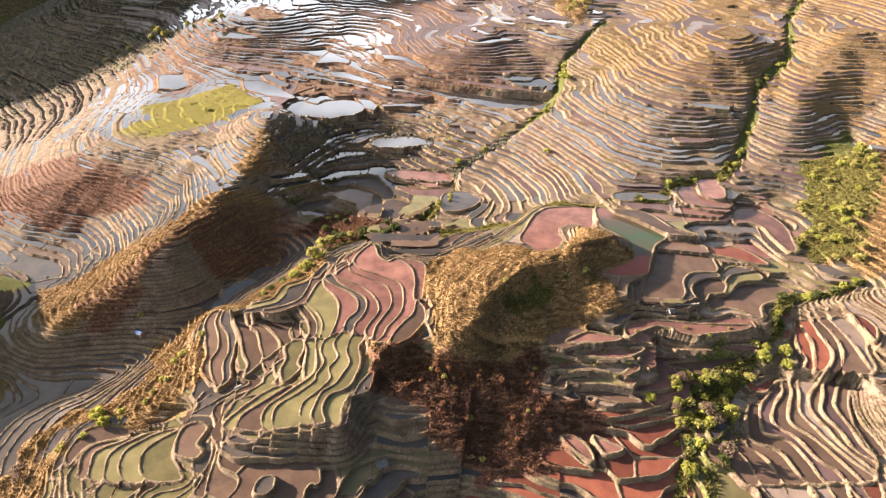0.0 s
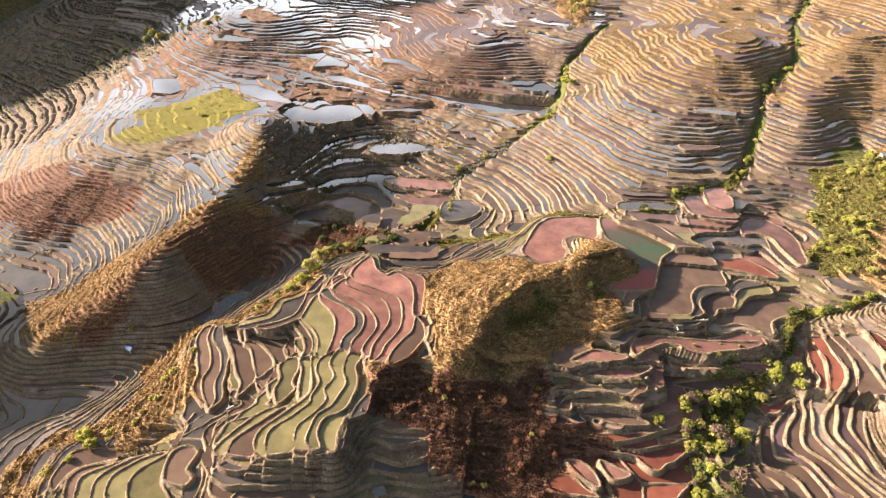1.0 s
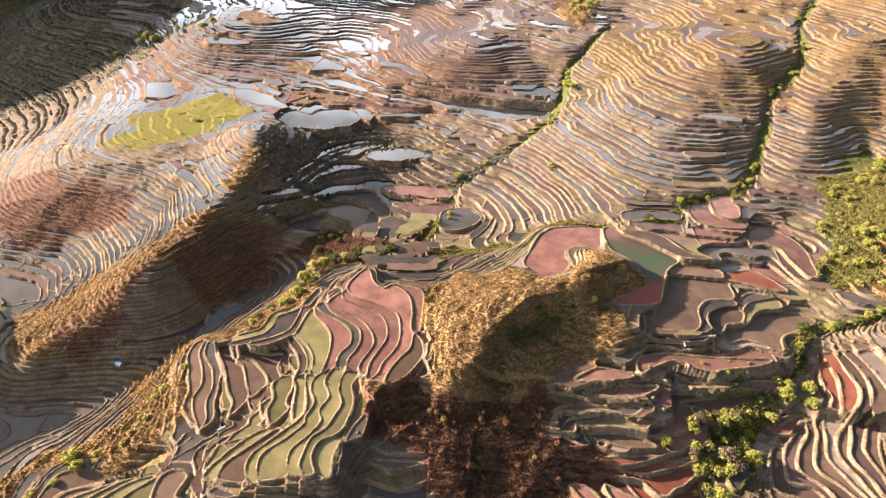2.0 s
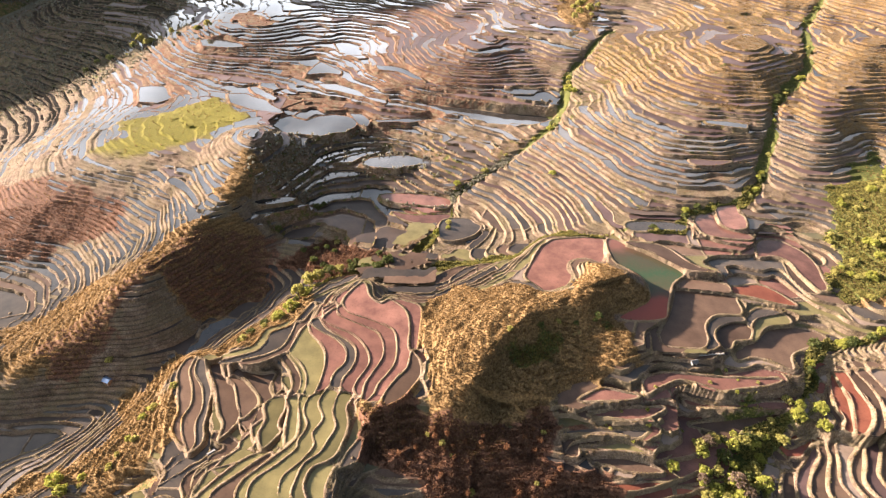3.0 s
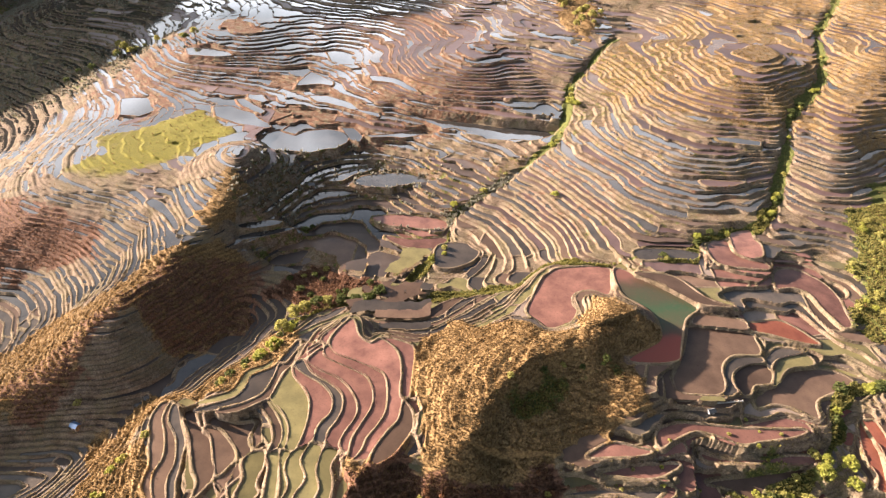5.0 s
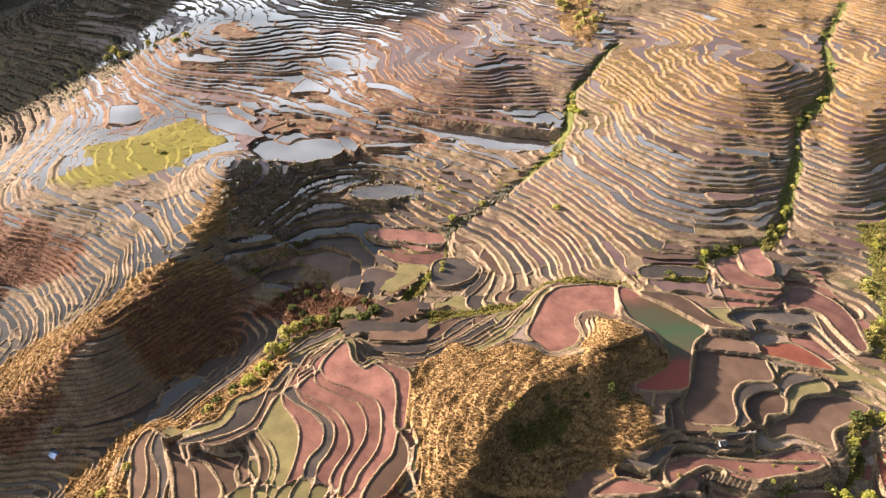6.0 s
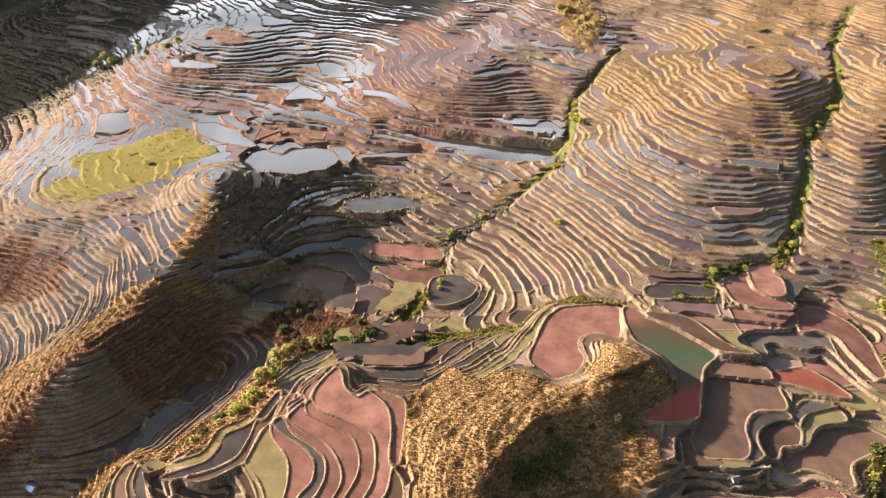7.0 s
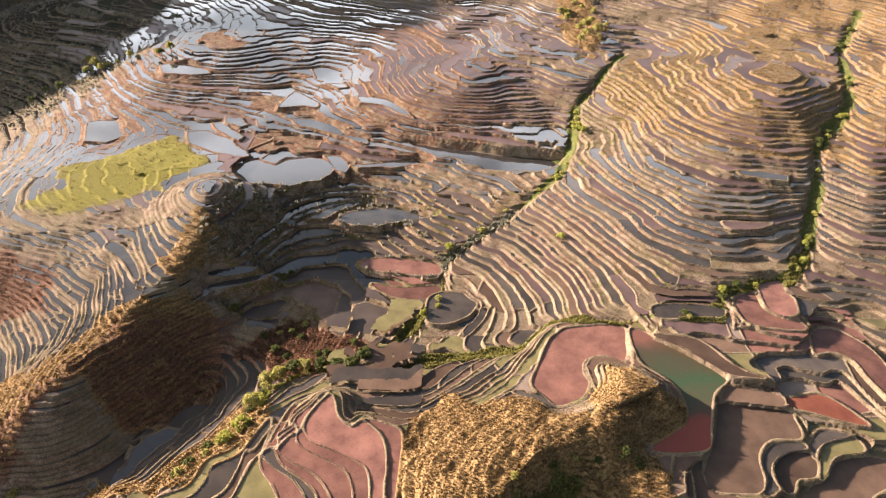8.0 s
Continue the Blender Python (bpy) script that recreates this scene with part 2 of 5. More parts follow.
# growth and shade tints by stretch of land: outline, kind (dry, green or red), strength
COVER = []
COVER += [
    ([(-7, 263), (3, 287), (16, 301), (50, 298), (59, 279), (75, 284), (84, 318), (96, 320), (116, 290), (119, 283), (96, 268), (110, 258),
      (106, 241), (67, 221), (58, 209), (35, 192), (-4, 190), (-32, 188), (-30, 206), (-6, 209), (-8, 234)], "dry", 1.0),
    ([(17, 207), (56, 215), (68, 204), (55, 190), (84, 178), (65, 168), (51, 162), (26, 153), (4, 158), (-3, 182), (-34, 181), (-33, 198), (-10, 209)], "red", 1.0),
]
COVER += [
    ([(-147, 432), (-142, 395), (-155, 370), (-189, 341), (-225, 330), (-252, 313), (-285, 297), (-247, 252), (-216, 262), (-191, 297), (-176, 310),
      (-140, 300), (-113, 326), (-133, 373), (-166, 390), (-156, 416)], "dry", 0.8),
    ([(-176, 310), (-140, 300), (-101, 319), (-120, 367), (-149, 358), (-170, 348), (-234, 266), (-218, 253)], "red", 0.4),
    ([(358, 439), (322, 428), (286, 398), (251, 349), (238, 310), (243, 286), (270, 274), (420, 300), (432, 421)], "dry", 0.6),
    ([(300, 394), (269, 371), (245, 330), (242, 302), (257, 291), (293, 323), (331, 381)], "green", 0.36),
]
COVER += [
    ([(-290, 506), (-222, 547), (-161, 508), (-194, 469), (-246, 451), (-292, 460), (-271, 475)], "lush", 1.0),
    ([(-107, 345), (-84, 375), (-47, 358), (-30, 343), (-59, 323), (-87, 323)], "red", 0.9),
    ([(-142, 249), (-163, 233), (-157, 202), (-172, 181), (-205, 170), (-225, 149), (-213, 126), (-194, 128), (-187, 169), (-156, 181), (-142, 201), (-128, 217), (-136, 237)], "dry", 0.7),
    ([(-400, 440), (-300, 430), (-240, 400), (-230, 370), (-320, 365), (-400, 380)], "red", 0.5),
    ([(125, 197), (165, 221), (200, 234), (197, 214), (166, 202), (156, 186), (142, 152), (130, 121), (109, 121), (120, 165)], "green", 0.38),
]
COVER += [
    ([(36, 240), (60, 255), (81, 260), (94, 263), (93, 257), (70, 253), (44, 235)], "green", 0.5),
    ([(124, 827), (165, 821), (172, 747), (144, 655), (129, 734)], "dry", 0.8),
    ([(-900, 1060), (-255, 814), (-309, 710), (-342, 636), (-408, 596), (-600, 480), (-900, 480)], "green", 0.2),
    # faint green and red that darken the far centre in place of cloud shade
    ([(-242, 620), (-59, 718), (107, 621), (82, 505), (0, 436), (-135, 406), (-141, 445), (-61, 504), (-166, 559)], "green", 0.1),
    ([(-59, 718), (107, 621), (97, 542), (-39, 551)], "red", 0.2),
    # red here and green below darken the hollow's banks in place of shade
    (HOLLOW, "red", 0.3),
    # red that darkens the far banks, standing in for their shaded faces
    ([(-360, 590), (-250, 780), (0, 780), (70, 640), (50, 540), (-60, 490), (-200, 500), (-290, 520)], "red", 0.33),
    # red that darkens the slope right of the diagonal gully
    ([(110, 560), (60, 440), (20, 400), (120, 370), (200, 400), (280, 520), (300, 640), (180, 660)], "red", 0.2),
    (HOLLOW, "green", 0.22),
    ([(107, 588), (267, 724), (384, 702), (313, 549), (267, 481), (233, 415), (146, 429), (106, 482)], "green", 0.16),
]
COVER += [
    ([(96, 499), (127, 608), (241, 702), (256, 630), (176, 549)], "green", 0.2),
    ([(62, 365), (117, 412), (149, 398), (173, 382), (119, 357)], "green", 0.18),
]
COVER += [
    ([(120, 600), (270, 760), (520, 900), (620, 760), (420, 520), (330, 440), (290, 470), (240, 480), (150, 520)], "dry", 0.34),
]
COVER += [
    ([(-78, 292), (-102, 261), (-144, 257), (-156, 240), (-139, 237), (-129, 212), (-142, 193), (-164, 187), (-202, 189), (-212, 171), (-215, 165), (-231, 170), (-212, 191), (-187, 198), (-173, 215), (-176, 244), (-164, 261), (-130, 268), (-107, 286), (-90, 309)], "dry", 1.0),
]
COVER += [
    ([(331, 442), (313, 430), (282, 399), (259, 369), (247, 344), (238, 310), (238, 292), (252, 291), (284, 322), (338, 406)], "green", 0.6),
]
# water by stretch of land
TINTS = []
TINTS += [
    ([(-62, 300), (-34, 282), (-9, 276), (-5, 233), (-15, 210), (-58, 218), (-69, 263), (-70, 278)], "pink", 1.0),
    ([(52, 177), (118, 181), (122, 162), (111, 126), (15, 130), (37, 161)], "rust", 0.7),
    ([(172, 369), (216, 379), (239, 328), (235, 299), (174, 302)], "pink", 0.35),
    ([(203, 256), (263, 263), (244, 223), (222, 208), (196, 214)], "rust", 0.3),
    ([(83, 221), (191, 245), (186, 228), (162, 203), (127, 181), (88, 186)], "pink", 0.8),
    ([(-30, 414), (9, 411), (6, 391), (-23, 396)], "pink", 0.4),
    ([(-104, 169), (-72, 221), (-20, 221), (-38, 186), (-45, 164), (-77, 155)], "olive", 1.0),
]
TINTS += [
    ([(-190, 123), (-186, 163), (-155, 178), (-133, 179), (-112, 146), (-110, 120)], "olive", 0.9),
    ([(91, 261), (120, 267), (135, 253), (119, 243), (99, 244)], "brown", 1.0),
]
# paddies that stand out: outline along their banks, level, water
POOLS = []
POOLS += [
    ([(-53.6, 284.2), (-49.1, 293.2), (-44.4, 297.5), (-39.2, 285.1), (-32.9, 279.8), (-27.5, 283.4), (-18.5, 275.1), (-15.2, 263.9), (-14.6, 246.8), (-13.2, 243.4), (-14.4, 232.2), (-18.9, 225.6), (-23.3, 217.3), (-25.2, 212.9), (-25.8, 210.6), (-32.8, 210), (-29.3, 215.3), (-27.8, 221.4), (-23.6, 228.9), (-20.7, 236.6), (-20.9, 248.5), (-23.2, 258), (-28.5, 262.3), (-38.9, 267.4), (-49, 271.2), (-54, 276.8)], -1.7, "pink"),
    ([(-54.2, 277.6), (-49.2, 272), (-39, 268.2), (-28.6, 263.2), (-23.3, 258.8), (-21, 249.2), (-20.8, 237.4), (-23.7, 229.6), (-27.9, 222.1), (-29.4, 216), (-33, 210.6), (-34.9, 214.7), (-34.4, 221.8), (-31.1, 230.3), (-27.8, 238.9), (-27.9, 248.1), (-31.9, 257.1), (-38.2, 261.4), (-48.4, 266.4), (-55.5, 270.4), (-57.2, 275.2)], -2.5, "pink"),
]
POOLS += [
    ([(-57.5, 276.3), (-55.8, 271.5), (-48.6, 267.5), (-38.4, 262.4), (-32.1, 258.2), (-28.1, 249.1), (-28, 239.8), (-31.2, 231.2), (-34.6, 222.6), (-35, 215.6), (-37.7, 215.5), (-39.8, 219), (-38.6, 225.2), (-34.7, 233.9), (-34.8, 241.4), (-39.8, 250.5), (-47.1, 257.4), (-57.3, 262.3), (-64.2, 267.9)], -3.6, "pink"),
    ([(-64.4, 268.8), (-57.5, 263.1), (-47.2, 258.2), (-39.9, 251.3), (-34.9, 242.1), (-34.8, 234.7), (-38.7, 225.9), (-40, 219.7), (-37.8, 216.1), (-46.3, 220.1), (-46, 226.6), (-43.3, 232.1), (-41.6, 239.9), (-43.3, 247.9), (-49.6, 254), (-60.4, 260.9), (-65.9, 268.7)], -4.5, "pink"),
]
POOLS += [
    ([(-66.3, 270), (-60.8, 262.1), (-49.9, 255.2), (-43.6, 249.1), (-41.8, 241), (-43.5, 233.1), (-46.3, 227.6), (-46.6, 221.1), (-52.2, 221.8), (-52.1, 227.4), (-50.7, 232.1), (-47.1, 237.8), (-47.9, 246.9), (-54.6, 254.9), (-62.8, 259.9), (-71.1, 266.2)], -5.8, "grey"),
    ([(-71.6, 267.7), (-63.2, 261.3), (-55, 256.3), (-48.3, 248.3), (-47.4, 239.1), (-51, 233.4), (-52.5, 228.6), (-52.6, 223), (-60.7, 216.9), (-59.3, 219), (-57.9, 226.2), (-57.5, 236), (-59.1, 245.7), (-63.1, 252.7), (-69.4, 259.7), (-72.4, 266.8)], -7.3, "pink"),
    ([(-73.1, 269.2), (-70.1, 262), (-63.8, 254.9), (-59.7, 247.9), (-58.1, 238), (-58.5, 228.2), (-59.9, 220.8), (-61.4, 218.7), (-65.2, 219.9), (-65.2, 226.1), (-67, 233.5), (-72.5, 241.1), (-78.5, 246.9), (-78.3, 252.1), (-75.1, 265.2)], -9.7, "olive"),
]
POOLS += [
    ([(-78.8, 247.7), (-72.8, 241.9), (-67.3, 234.3), (-65.4, 226.8), (-65.5, 220.6), (-68.4, 221.2), (-68.2, 226.7), (-69.9, 233.1), (-75.2, 241), (-80, 246.5)], -10.7, "olive"),
    ([(-80.3, 247.2), (-75.4, 241.6), (-70.1, 233.7), (-68.4, 227.3), (-68.6, 221.8), (-72.5, 219.5), (-71.6, 225.1), (-72.9, 230.7), (-76.6, 237.8), (-82.8, 245.1)], -11.5, "brown"),
    ([(-12.8, 241.2), (-7.8, 234.7), (-6.8, 225.5), (-10.4, 218.2), (-15, 211.1), (-21.4, 206.7), (-24.7, 208.5), (-23, 215), (-18.6, 223.2), (-14.2, 229.7)], 1.2, "brown"),
    ([(-26.9, 283.8), (-17.9, 276), (-14.6, 264.3), (-13.8, 247.9), (-9.9, 246.2), (-9.2, 260.3), (-8.7, 273.3), (-12.2, 280.9)], -2.0, "pink"),
]
POOLS += [
    ([(-142.5, 256.4), (-143.1, 246.7), (-137.4, 233), (-132.8, 220.4), (-131.4, 209.9), (-120.3, 199.1), (-125.5, 206.9), (-129.4, 216.9), (-128.2, 225.9), (-131.6, 237.3), (-137.5, 248.9), (-137.5, 258.3)], -29.9, "brown"),
    ([(-136.3, 256.5), (-136.3, 247.2), (-130.5, 235.7), (-127.1, 224.3), (-128.3, 215.4), (-124.5, 205.6), (-119.3, 197.8), (-117.3, 196.1), (-116.7, 202.5), (-120.4, 212.5), (-120.5, 222.9), (-125.2, 235.9), (-132.6, 245.4), (-134.5, 255.7)], -27.8, "brown"),
    ([(-133.3, 253.9), (-131.4, 243.7), (-124.1, 234.2), (-119.5, 221.3), (-119.4, 211), (-115.7, 201.1), (-116.3, 194.7), (-112.2, 201.2), (-115, 211.2), (-116.4, 221.4), (-118.8, 232.6), (-124.2, 242.1), (-126.8, 251.4)], -25.6, "grey"),
]
POOLS += [
    ([(-122.6, 247.6), (-121.7, 242.2), (-115.4, 231.7), (-109.1, 217.4), (-104.1, 209.1), (-103, 201), (-96.9, 212.6), (-100.7, 221.1), (-105.6, 232.2), (-110.5, 235.6), (-114.6, 242.6), (-113.8, 247.7), (-101.8, 253.4)], -21.9, "brown"),
    ([(-109.4, 235.8), (-104.5, 230.5), (-99.4, 218.9), (-95.2, 210.5), (-90.5, 216), (-89.5, 221.4), (-94.1, 228.5), (-102.3, 235.7)], -18.9, "brown"),
    ([(-105.3, 240.9), (-92.6, 237), (-84.7, 238.1), (-85.2, 229), (-82, 221.1), (-86.4, 218.5), (-89.2, 222.8), (-93.4, 227.5), (-101.3, 234.7), (-107.1, 236.3)], -16.7, "brown"),
    ([(-82.4, 220.5), (-76.1, 221.8), (-74, 215.5), (-75, 205.5), (-73, 200.7), (-77.2, 192.8), (-80, 192.7), (-82.6, 200.3), (-81.4, 208.4), (-83.8, 215.1)], -15.0, "olive"),
]
POOLS += [
    ([(-73.3, 218), (-68.6, 220.2), (-66.8, 216), (-65.2, 206.4), (-64.4, 197.3), (-68.1, 193.3), (-70.1, 204.6), (-70.7, 212.5)], -12.1, "olive"),
    ([(-74.9, 291.1), (-80, 279.5), (-83.4, 272.1), (-88.2, 268.3), (-93.9, 264.5), (-94.9, 256.9), (-98.8, 250.2), (-109.8, 244.9), (-119.6, 240.6), (-109.2, 241.1), (-94.5, 246.5), (-86.6, 252), (-83.7, 256.2), (-81.8, 265.1), (-81.2, 273.5), (-77.3, 274.6), (-72.9, 286.4)], -13.6, "grey"),
    ([(-72, 283.4), (-76.3, 271.7), (-80.2, 270.6), (-80.8, 262.4), (-82.7, 253.6), (-85.5, 249.4), (-93.3, 243.9), (-107.8, 238.6), (-95.7, 238.8), (-84.4, 245.1), (-79.3, 249.7), (-77.9, 260.4), (-76.6, 266), (-72.9, 270.6)], -10.7, "brown"),
]
POOLS += [
    ([(-86.6, 270.8), (-93.5, 266.9), (-94.4, 259.6), (-97.3, 252.1), (-111, 247.4), (-125.1, 244.8), (-112.2, 251.3), (-101.7, 256.8), (-98.2, 268.8), (-90.5, 273.7), (-85.2, 278.5)], -15.7, "olive"),
    ([(101.9, 322.6), (92.8, 326.5), (82.3, 323), (79.3, 314.6), (81, 307.9), (76.2, 298.9), (69, 294.5), (62.3, 293.2), (57.3, 298.8), (52, 306.1), (56.6, 318.7), (63.7, 335.1), (70, 342.6), (77.9, 346.8), (105.8, 349.9), (106, 336)], 0.6, "pink"),
]
POOLS += [
    ([(107.7, 342.7), (107.2, 331.4), (108.3, 320.2), (113.8, 314), (120.1, 307.5), (123.2, 296.6), (120.9, 285.4), (113.6, 279), (104.3, 273.1), (99.7, 268.9), (106, 267.1), (118.4, 267.8), (126.8, 270.4), (129.4, 276.3), (134, 288.5), (140, 301), (148.6, 309.2), (145.2, 315.9), (134.2, 326.3), (122.5, 335.9), (113.4, 343.7)], 4.2, "green"),
    ([(141.6, 298.1), (154.8, 297.8), (171.7, 295.4), (175, 289.3), (172.5, 279.1), (158.8, 277.9), (151.6, 272.6), (148.1, 266), (146.7, 257.6), (141.1, 251), (122.4, 251.6), (120.4, 259.1), (122.2, 263.3), (131, 276.8), (138.1, 292)], 1.2, "brown"),
    ([(148.4, 306), (158, 305.6), (172, 302.3), (171, 295.3), (153.8, 296.8), (142.1, 298.6)], 3.4, "brown"),
]
POOLS += [
    ([(152, 271.6), (158.3, 276.3), (171.1, 277.5), (172.8, 274), (163.1, 272.2), (154.8, 266.6), (151.3, 260.2), (151.5, 253.3), (142.7, 250.9), (147.5, 257.9), (148.6, 265.4)], 0.9, "grey"),
    ([(154.9, 267.2), (164, 273.3), (173.3, 273.8), (175.1, 268.3), (170.4, 260.5), (162.9, 259.3), (158.4, 253.1), (152.8, 254), (152.9, 261.6)], -0.6, "brown"),
    ([(178, 280.2), (183.9, 285.1), (191.9, 285), (197.9, 282.6), (184.2, 278.3), (177.5, 273.5), (173.7, 268.1), (174.2, 274.6)], 0.4, "grey"),
    ([(178.7, 273.4), (184.8, 279.1), (198.4, 281.6), (199.9, 274.6), (184.4, 270.7), (176, 261.8), (171.4, 259.5), (174.7, 265.9)], -0.3, "olive"),
]
POOLS += [
    ([(160.1, 253.1), (168, 258.7), (175.4, 262), (185.4, 270.9), (198.9, 273.8), (210.8, 272.3), (216.8, 266.2), (207.9, 260.8), (194.3, 254.1), (189.8, 248.8), (186.9, 241.5), (177.9, 246.7), (170, 249), (159, 246.5)], -2.7, "brown"),
    ([(175.3, 301.5), (179.1, 302.7), (192.1, 305), (199.5, 300.4), (205.2, 292), (207.5, 286.5), (194.5, 289), (183.2, 293.1), (173.8, 296)], 2.5, "rust"),
    ([(207.5, 345), (218.9, 347.6), (227, 342.1), (233.2, 332.5), (234.4, 321.4), (232.4, 310.6), (230.3, 299.3), (225.3, 296.6), (222.8, 301.4), (220.1, 312.5), (218.8, 324.3), (210.9, 329.4), (200.7, 328.8)], 6.0, "pink"),
    ([(187.5, 372.1), (191.3, 377.2), (204.1, 380.2), (202.7, 369.7), (204.6, 363.2), (201.2, 352), (192.2, 349.5), (185.2, 355.3)], 11.9, "pink"),
]
POOLS += [
    ([(170.1, 362.5), (177.6, 369.1), (185.4, 369.6), (185.1, 358.3), (191.7, 351.1), (201.7, 346.8), (200.2, 341.2), (186.3, 341.5), (174.4, 343.8), (169.5, 349.6)], 9.8, "pink"),
    ([(123.9, 357.9), (142.7, 361.1), (163.7, 358.7), (159.9, 350.1), (147, 349.9), (124.6, 348.4)], 8.1, "grey"),
    ([(109.7, 338.1), (125.7, 337.4), (142.6, 333.8), (154.8, 316.5), (167.6, 309.3), (150.9, 309.9), (142.9, 316.9), (127.5, 330.5)], 7.3, "brown"),
    ([(-152, 499), (-148, 515), (-139, 521), (-124, 513), (-115, 521), (-100, 526), (-90, 525), (-79, 517), (-79, 501), (-85, 491), (-94, 488), (-105, 481), (-121, 482), (-136, 484)], 1.2, "clear"),
]
POOLS += [
    ([(-24, 542), (1, 537), (31, 534), (51, 526), (76, 526), (98, 522), (92, 508), (76, 500), (55, 502), (36, 503), (23, 515), (6, 524)], 8.5, "clear"),
    ([(-70, 454), (-63, 465), (-45, 473), (-31, 474), (-14, 467), (0, 460), (-18, 459), (-33, 454), (-38, 449), (-54, 450)], -9.1, "clear"),
    ([(-90, 455), (-81, 467), (-64, 478), (-46, 482), (-68, 468), (-75, 457)], -9.2, "clear"),
    ([(-140, 593), (-137, 619), (-133, 632), (-118, 617), (-108, 606), (-107, 597), (-125, 596)], 12.2, "clear"),
    ([(-128, 580), (-109, 582), (-89, 573), (-73, 553), (-57, 546), (-56, 539), (-72, 545), (-92, 556), (-114, 565)], 8.6, "clear"),
]
POOLS += [
    ([(-72, 606), (-57, 607), (-39, 597), (-25, 580), (-20, 567), (-32, 572), (-50, 590), (-68, 594)], 19.4, "clear"),
    ([(-109, 641), (-87, 642), (-82, 631), (-93, 628)], 17.1, "clear"),
    ([(-210, 560), (-192, 561), (-167, 548), (-146, 521), (-153, 517), (-176, 524), (-200, 537)], 3.4, "clear"),
    ([(-195, 575), (-185, 577), (-158, 551), (-159, 541), (-182, 557)], 4.5, "clear"),
    ([(-184, 584), (-170, 583), (-158, 570), (-165, 563), (-181, 573)], 5.9, "clear"),
    ([(-305, 584), (-282, 590), (-263, 561), (-272, 547), (-291, 547)], -3.8, "clear"),
    ([(-273, 672), (-247, 676), (-225, 663), (-215, 653), (-232, 646), (-261, 648)], 17.1, "clear"),
]
POOLS += [
    ([(-91, 529), (-76, 530), (-66, 512), (-68, 501), (-76, 507), (-84, 520)], 1.8, "clear"),
    ([(-68, 513), (-44, 518), (-14, 525), (-6, 518), (-33, 511), (-60, 506)], 3.6, "clear"),
    ([(-209.3, 411.5), (-206.5, 418.3), (-196.6, 412.4), (-182.1, 396), (-174.5, 383.1), (-177.5, 381.4), (-190.7, 396.9)], -6.6, "clear"),
    ([(-138.6, 396.4), (-121.9, 402.3), (-109.2, 401.7), (-117.8, 394.2), (-135.5, 391.4)], -10.7, "clear"),
    ([(-137, 387.3), (-117.1, 397.7), (-100.7, 398.9), (-115.1, 389.6), (-131.8, 383.3)], -14.5, "clear"),
    ([(-1.9, 377.2), (1.9, 387.3), (18.3, 389.9), (24.4, 384.5), (29.1, 379.2), (22.1, 367.9), (8.3, 361.1), (-1.1, 363.7)], -14.8, "grey"),
    ([(205, 473), (225, 473), (243, 468), (237, 458), (220, 460), (206, 465)], 33.5, "clear"),
]
POOLS += [
    ([(183, 424), (201, 423), (214, 423), (200.8, 415.9), (184.3, 415.4)], 23.2, "mud"),
    ([(-49, 420), (-18, 423), (4.4, 417.7), (4.5, 406.7), (-17.5, 406.7), (-39.1, 409.8)], -15.7, "pink"),
    ([(-38.1, 398.8), (-19, 395.7), (3.9, 398.7), (6.1, 391.5), (-8.1, 383.4), (-26.8, 387.8)], -17.5, "pink"),
    ([(104.7, 228.8), (108.7, 234), (120.7, 237.3), (142.5, 235.9), (176, 236.4), (176.3, 232.6), (164.3, 229.4), (144.7, 225.9), (136.6, 229.2), (125, 232.4), (114.6, 228), (106, 222.7)], -3.0, "pink"),
    ([(70.8, 216.4), (82.9, 224.3), (94.9, 222.5), (101.6, 220.4), (95.6, 217.7), (81.4, 216.2)], -2.2, "pink"),
    ([(125.9, 224.7), (139.3, 221.7), (173.5, 225.9), (182.6, 221.6), (171, 219.8), (145.9, 219.7), (128.2, 220)], -8.1, "pink"),
]
POOLS += [
    ([(74.7, 210.1), (90.5, 214.3), (113, 216.7), (105.3, 210.5), (96, 208.2), (84.2, 209.1)], -5.2, "pink"),
    ([(125.5, 212.6), (150.2, 217.3), (181.4, 223.3), (163.6, 214.5), (153.1, 210.6), (143.5, 203.5), (136.5, 208.7)], -12.7, "brown"),
    ([(58.1, 200.5), (71.6, 204.4), (88.9, 204.2), (102.7, 204.9), (96.2, 199.5), (85, 201.8)], -7.5, "grey"),
    ([(69.5, 194.2), (81.1, 197.3), (91.2, 198.1), (101.9, 192.7), (95.3, 193.4), (81.9, 194.1)], -9.6, "olive"),
    ([(73.6, 190.4), (89.2, 192.2), (105.3, 186.9), (102.3, 184.8), (89.1, 185.1), (81.5, 187.8)], -12.5, "brown"),
    ([(52.5, 157.2), (55.4, 161.3), (61.6, 162.2), (66.9, 159), (71.4, 154.7), (75.9, 151), (63.3, 152.4), (55.8, 154)], -21.1, "rust"),
    ([(64.1, 168.4), (70.7, 167.8), (76.2, 161.6), (76.9, 155.4), (72.8, 157.2), (67.2, 162.6)], -19.2, "pink"),
]
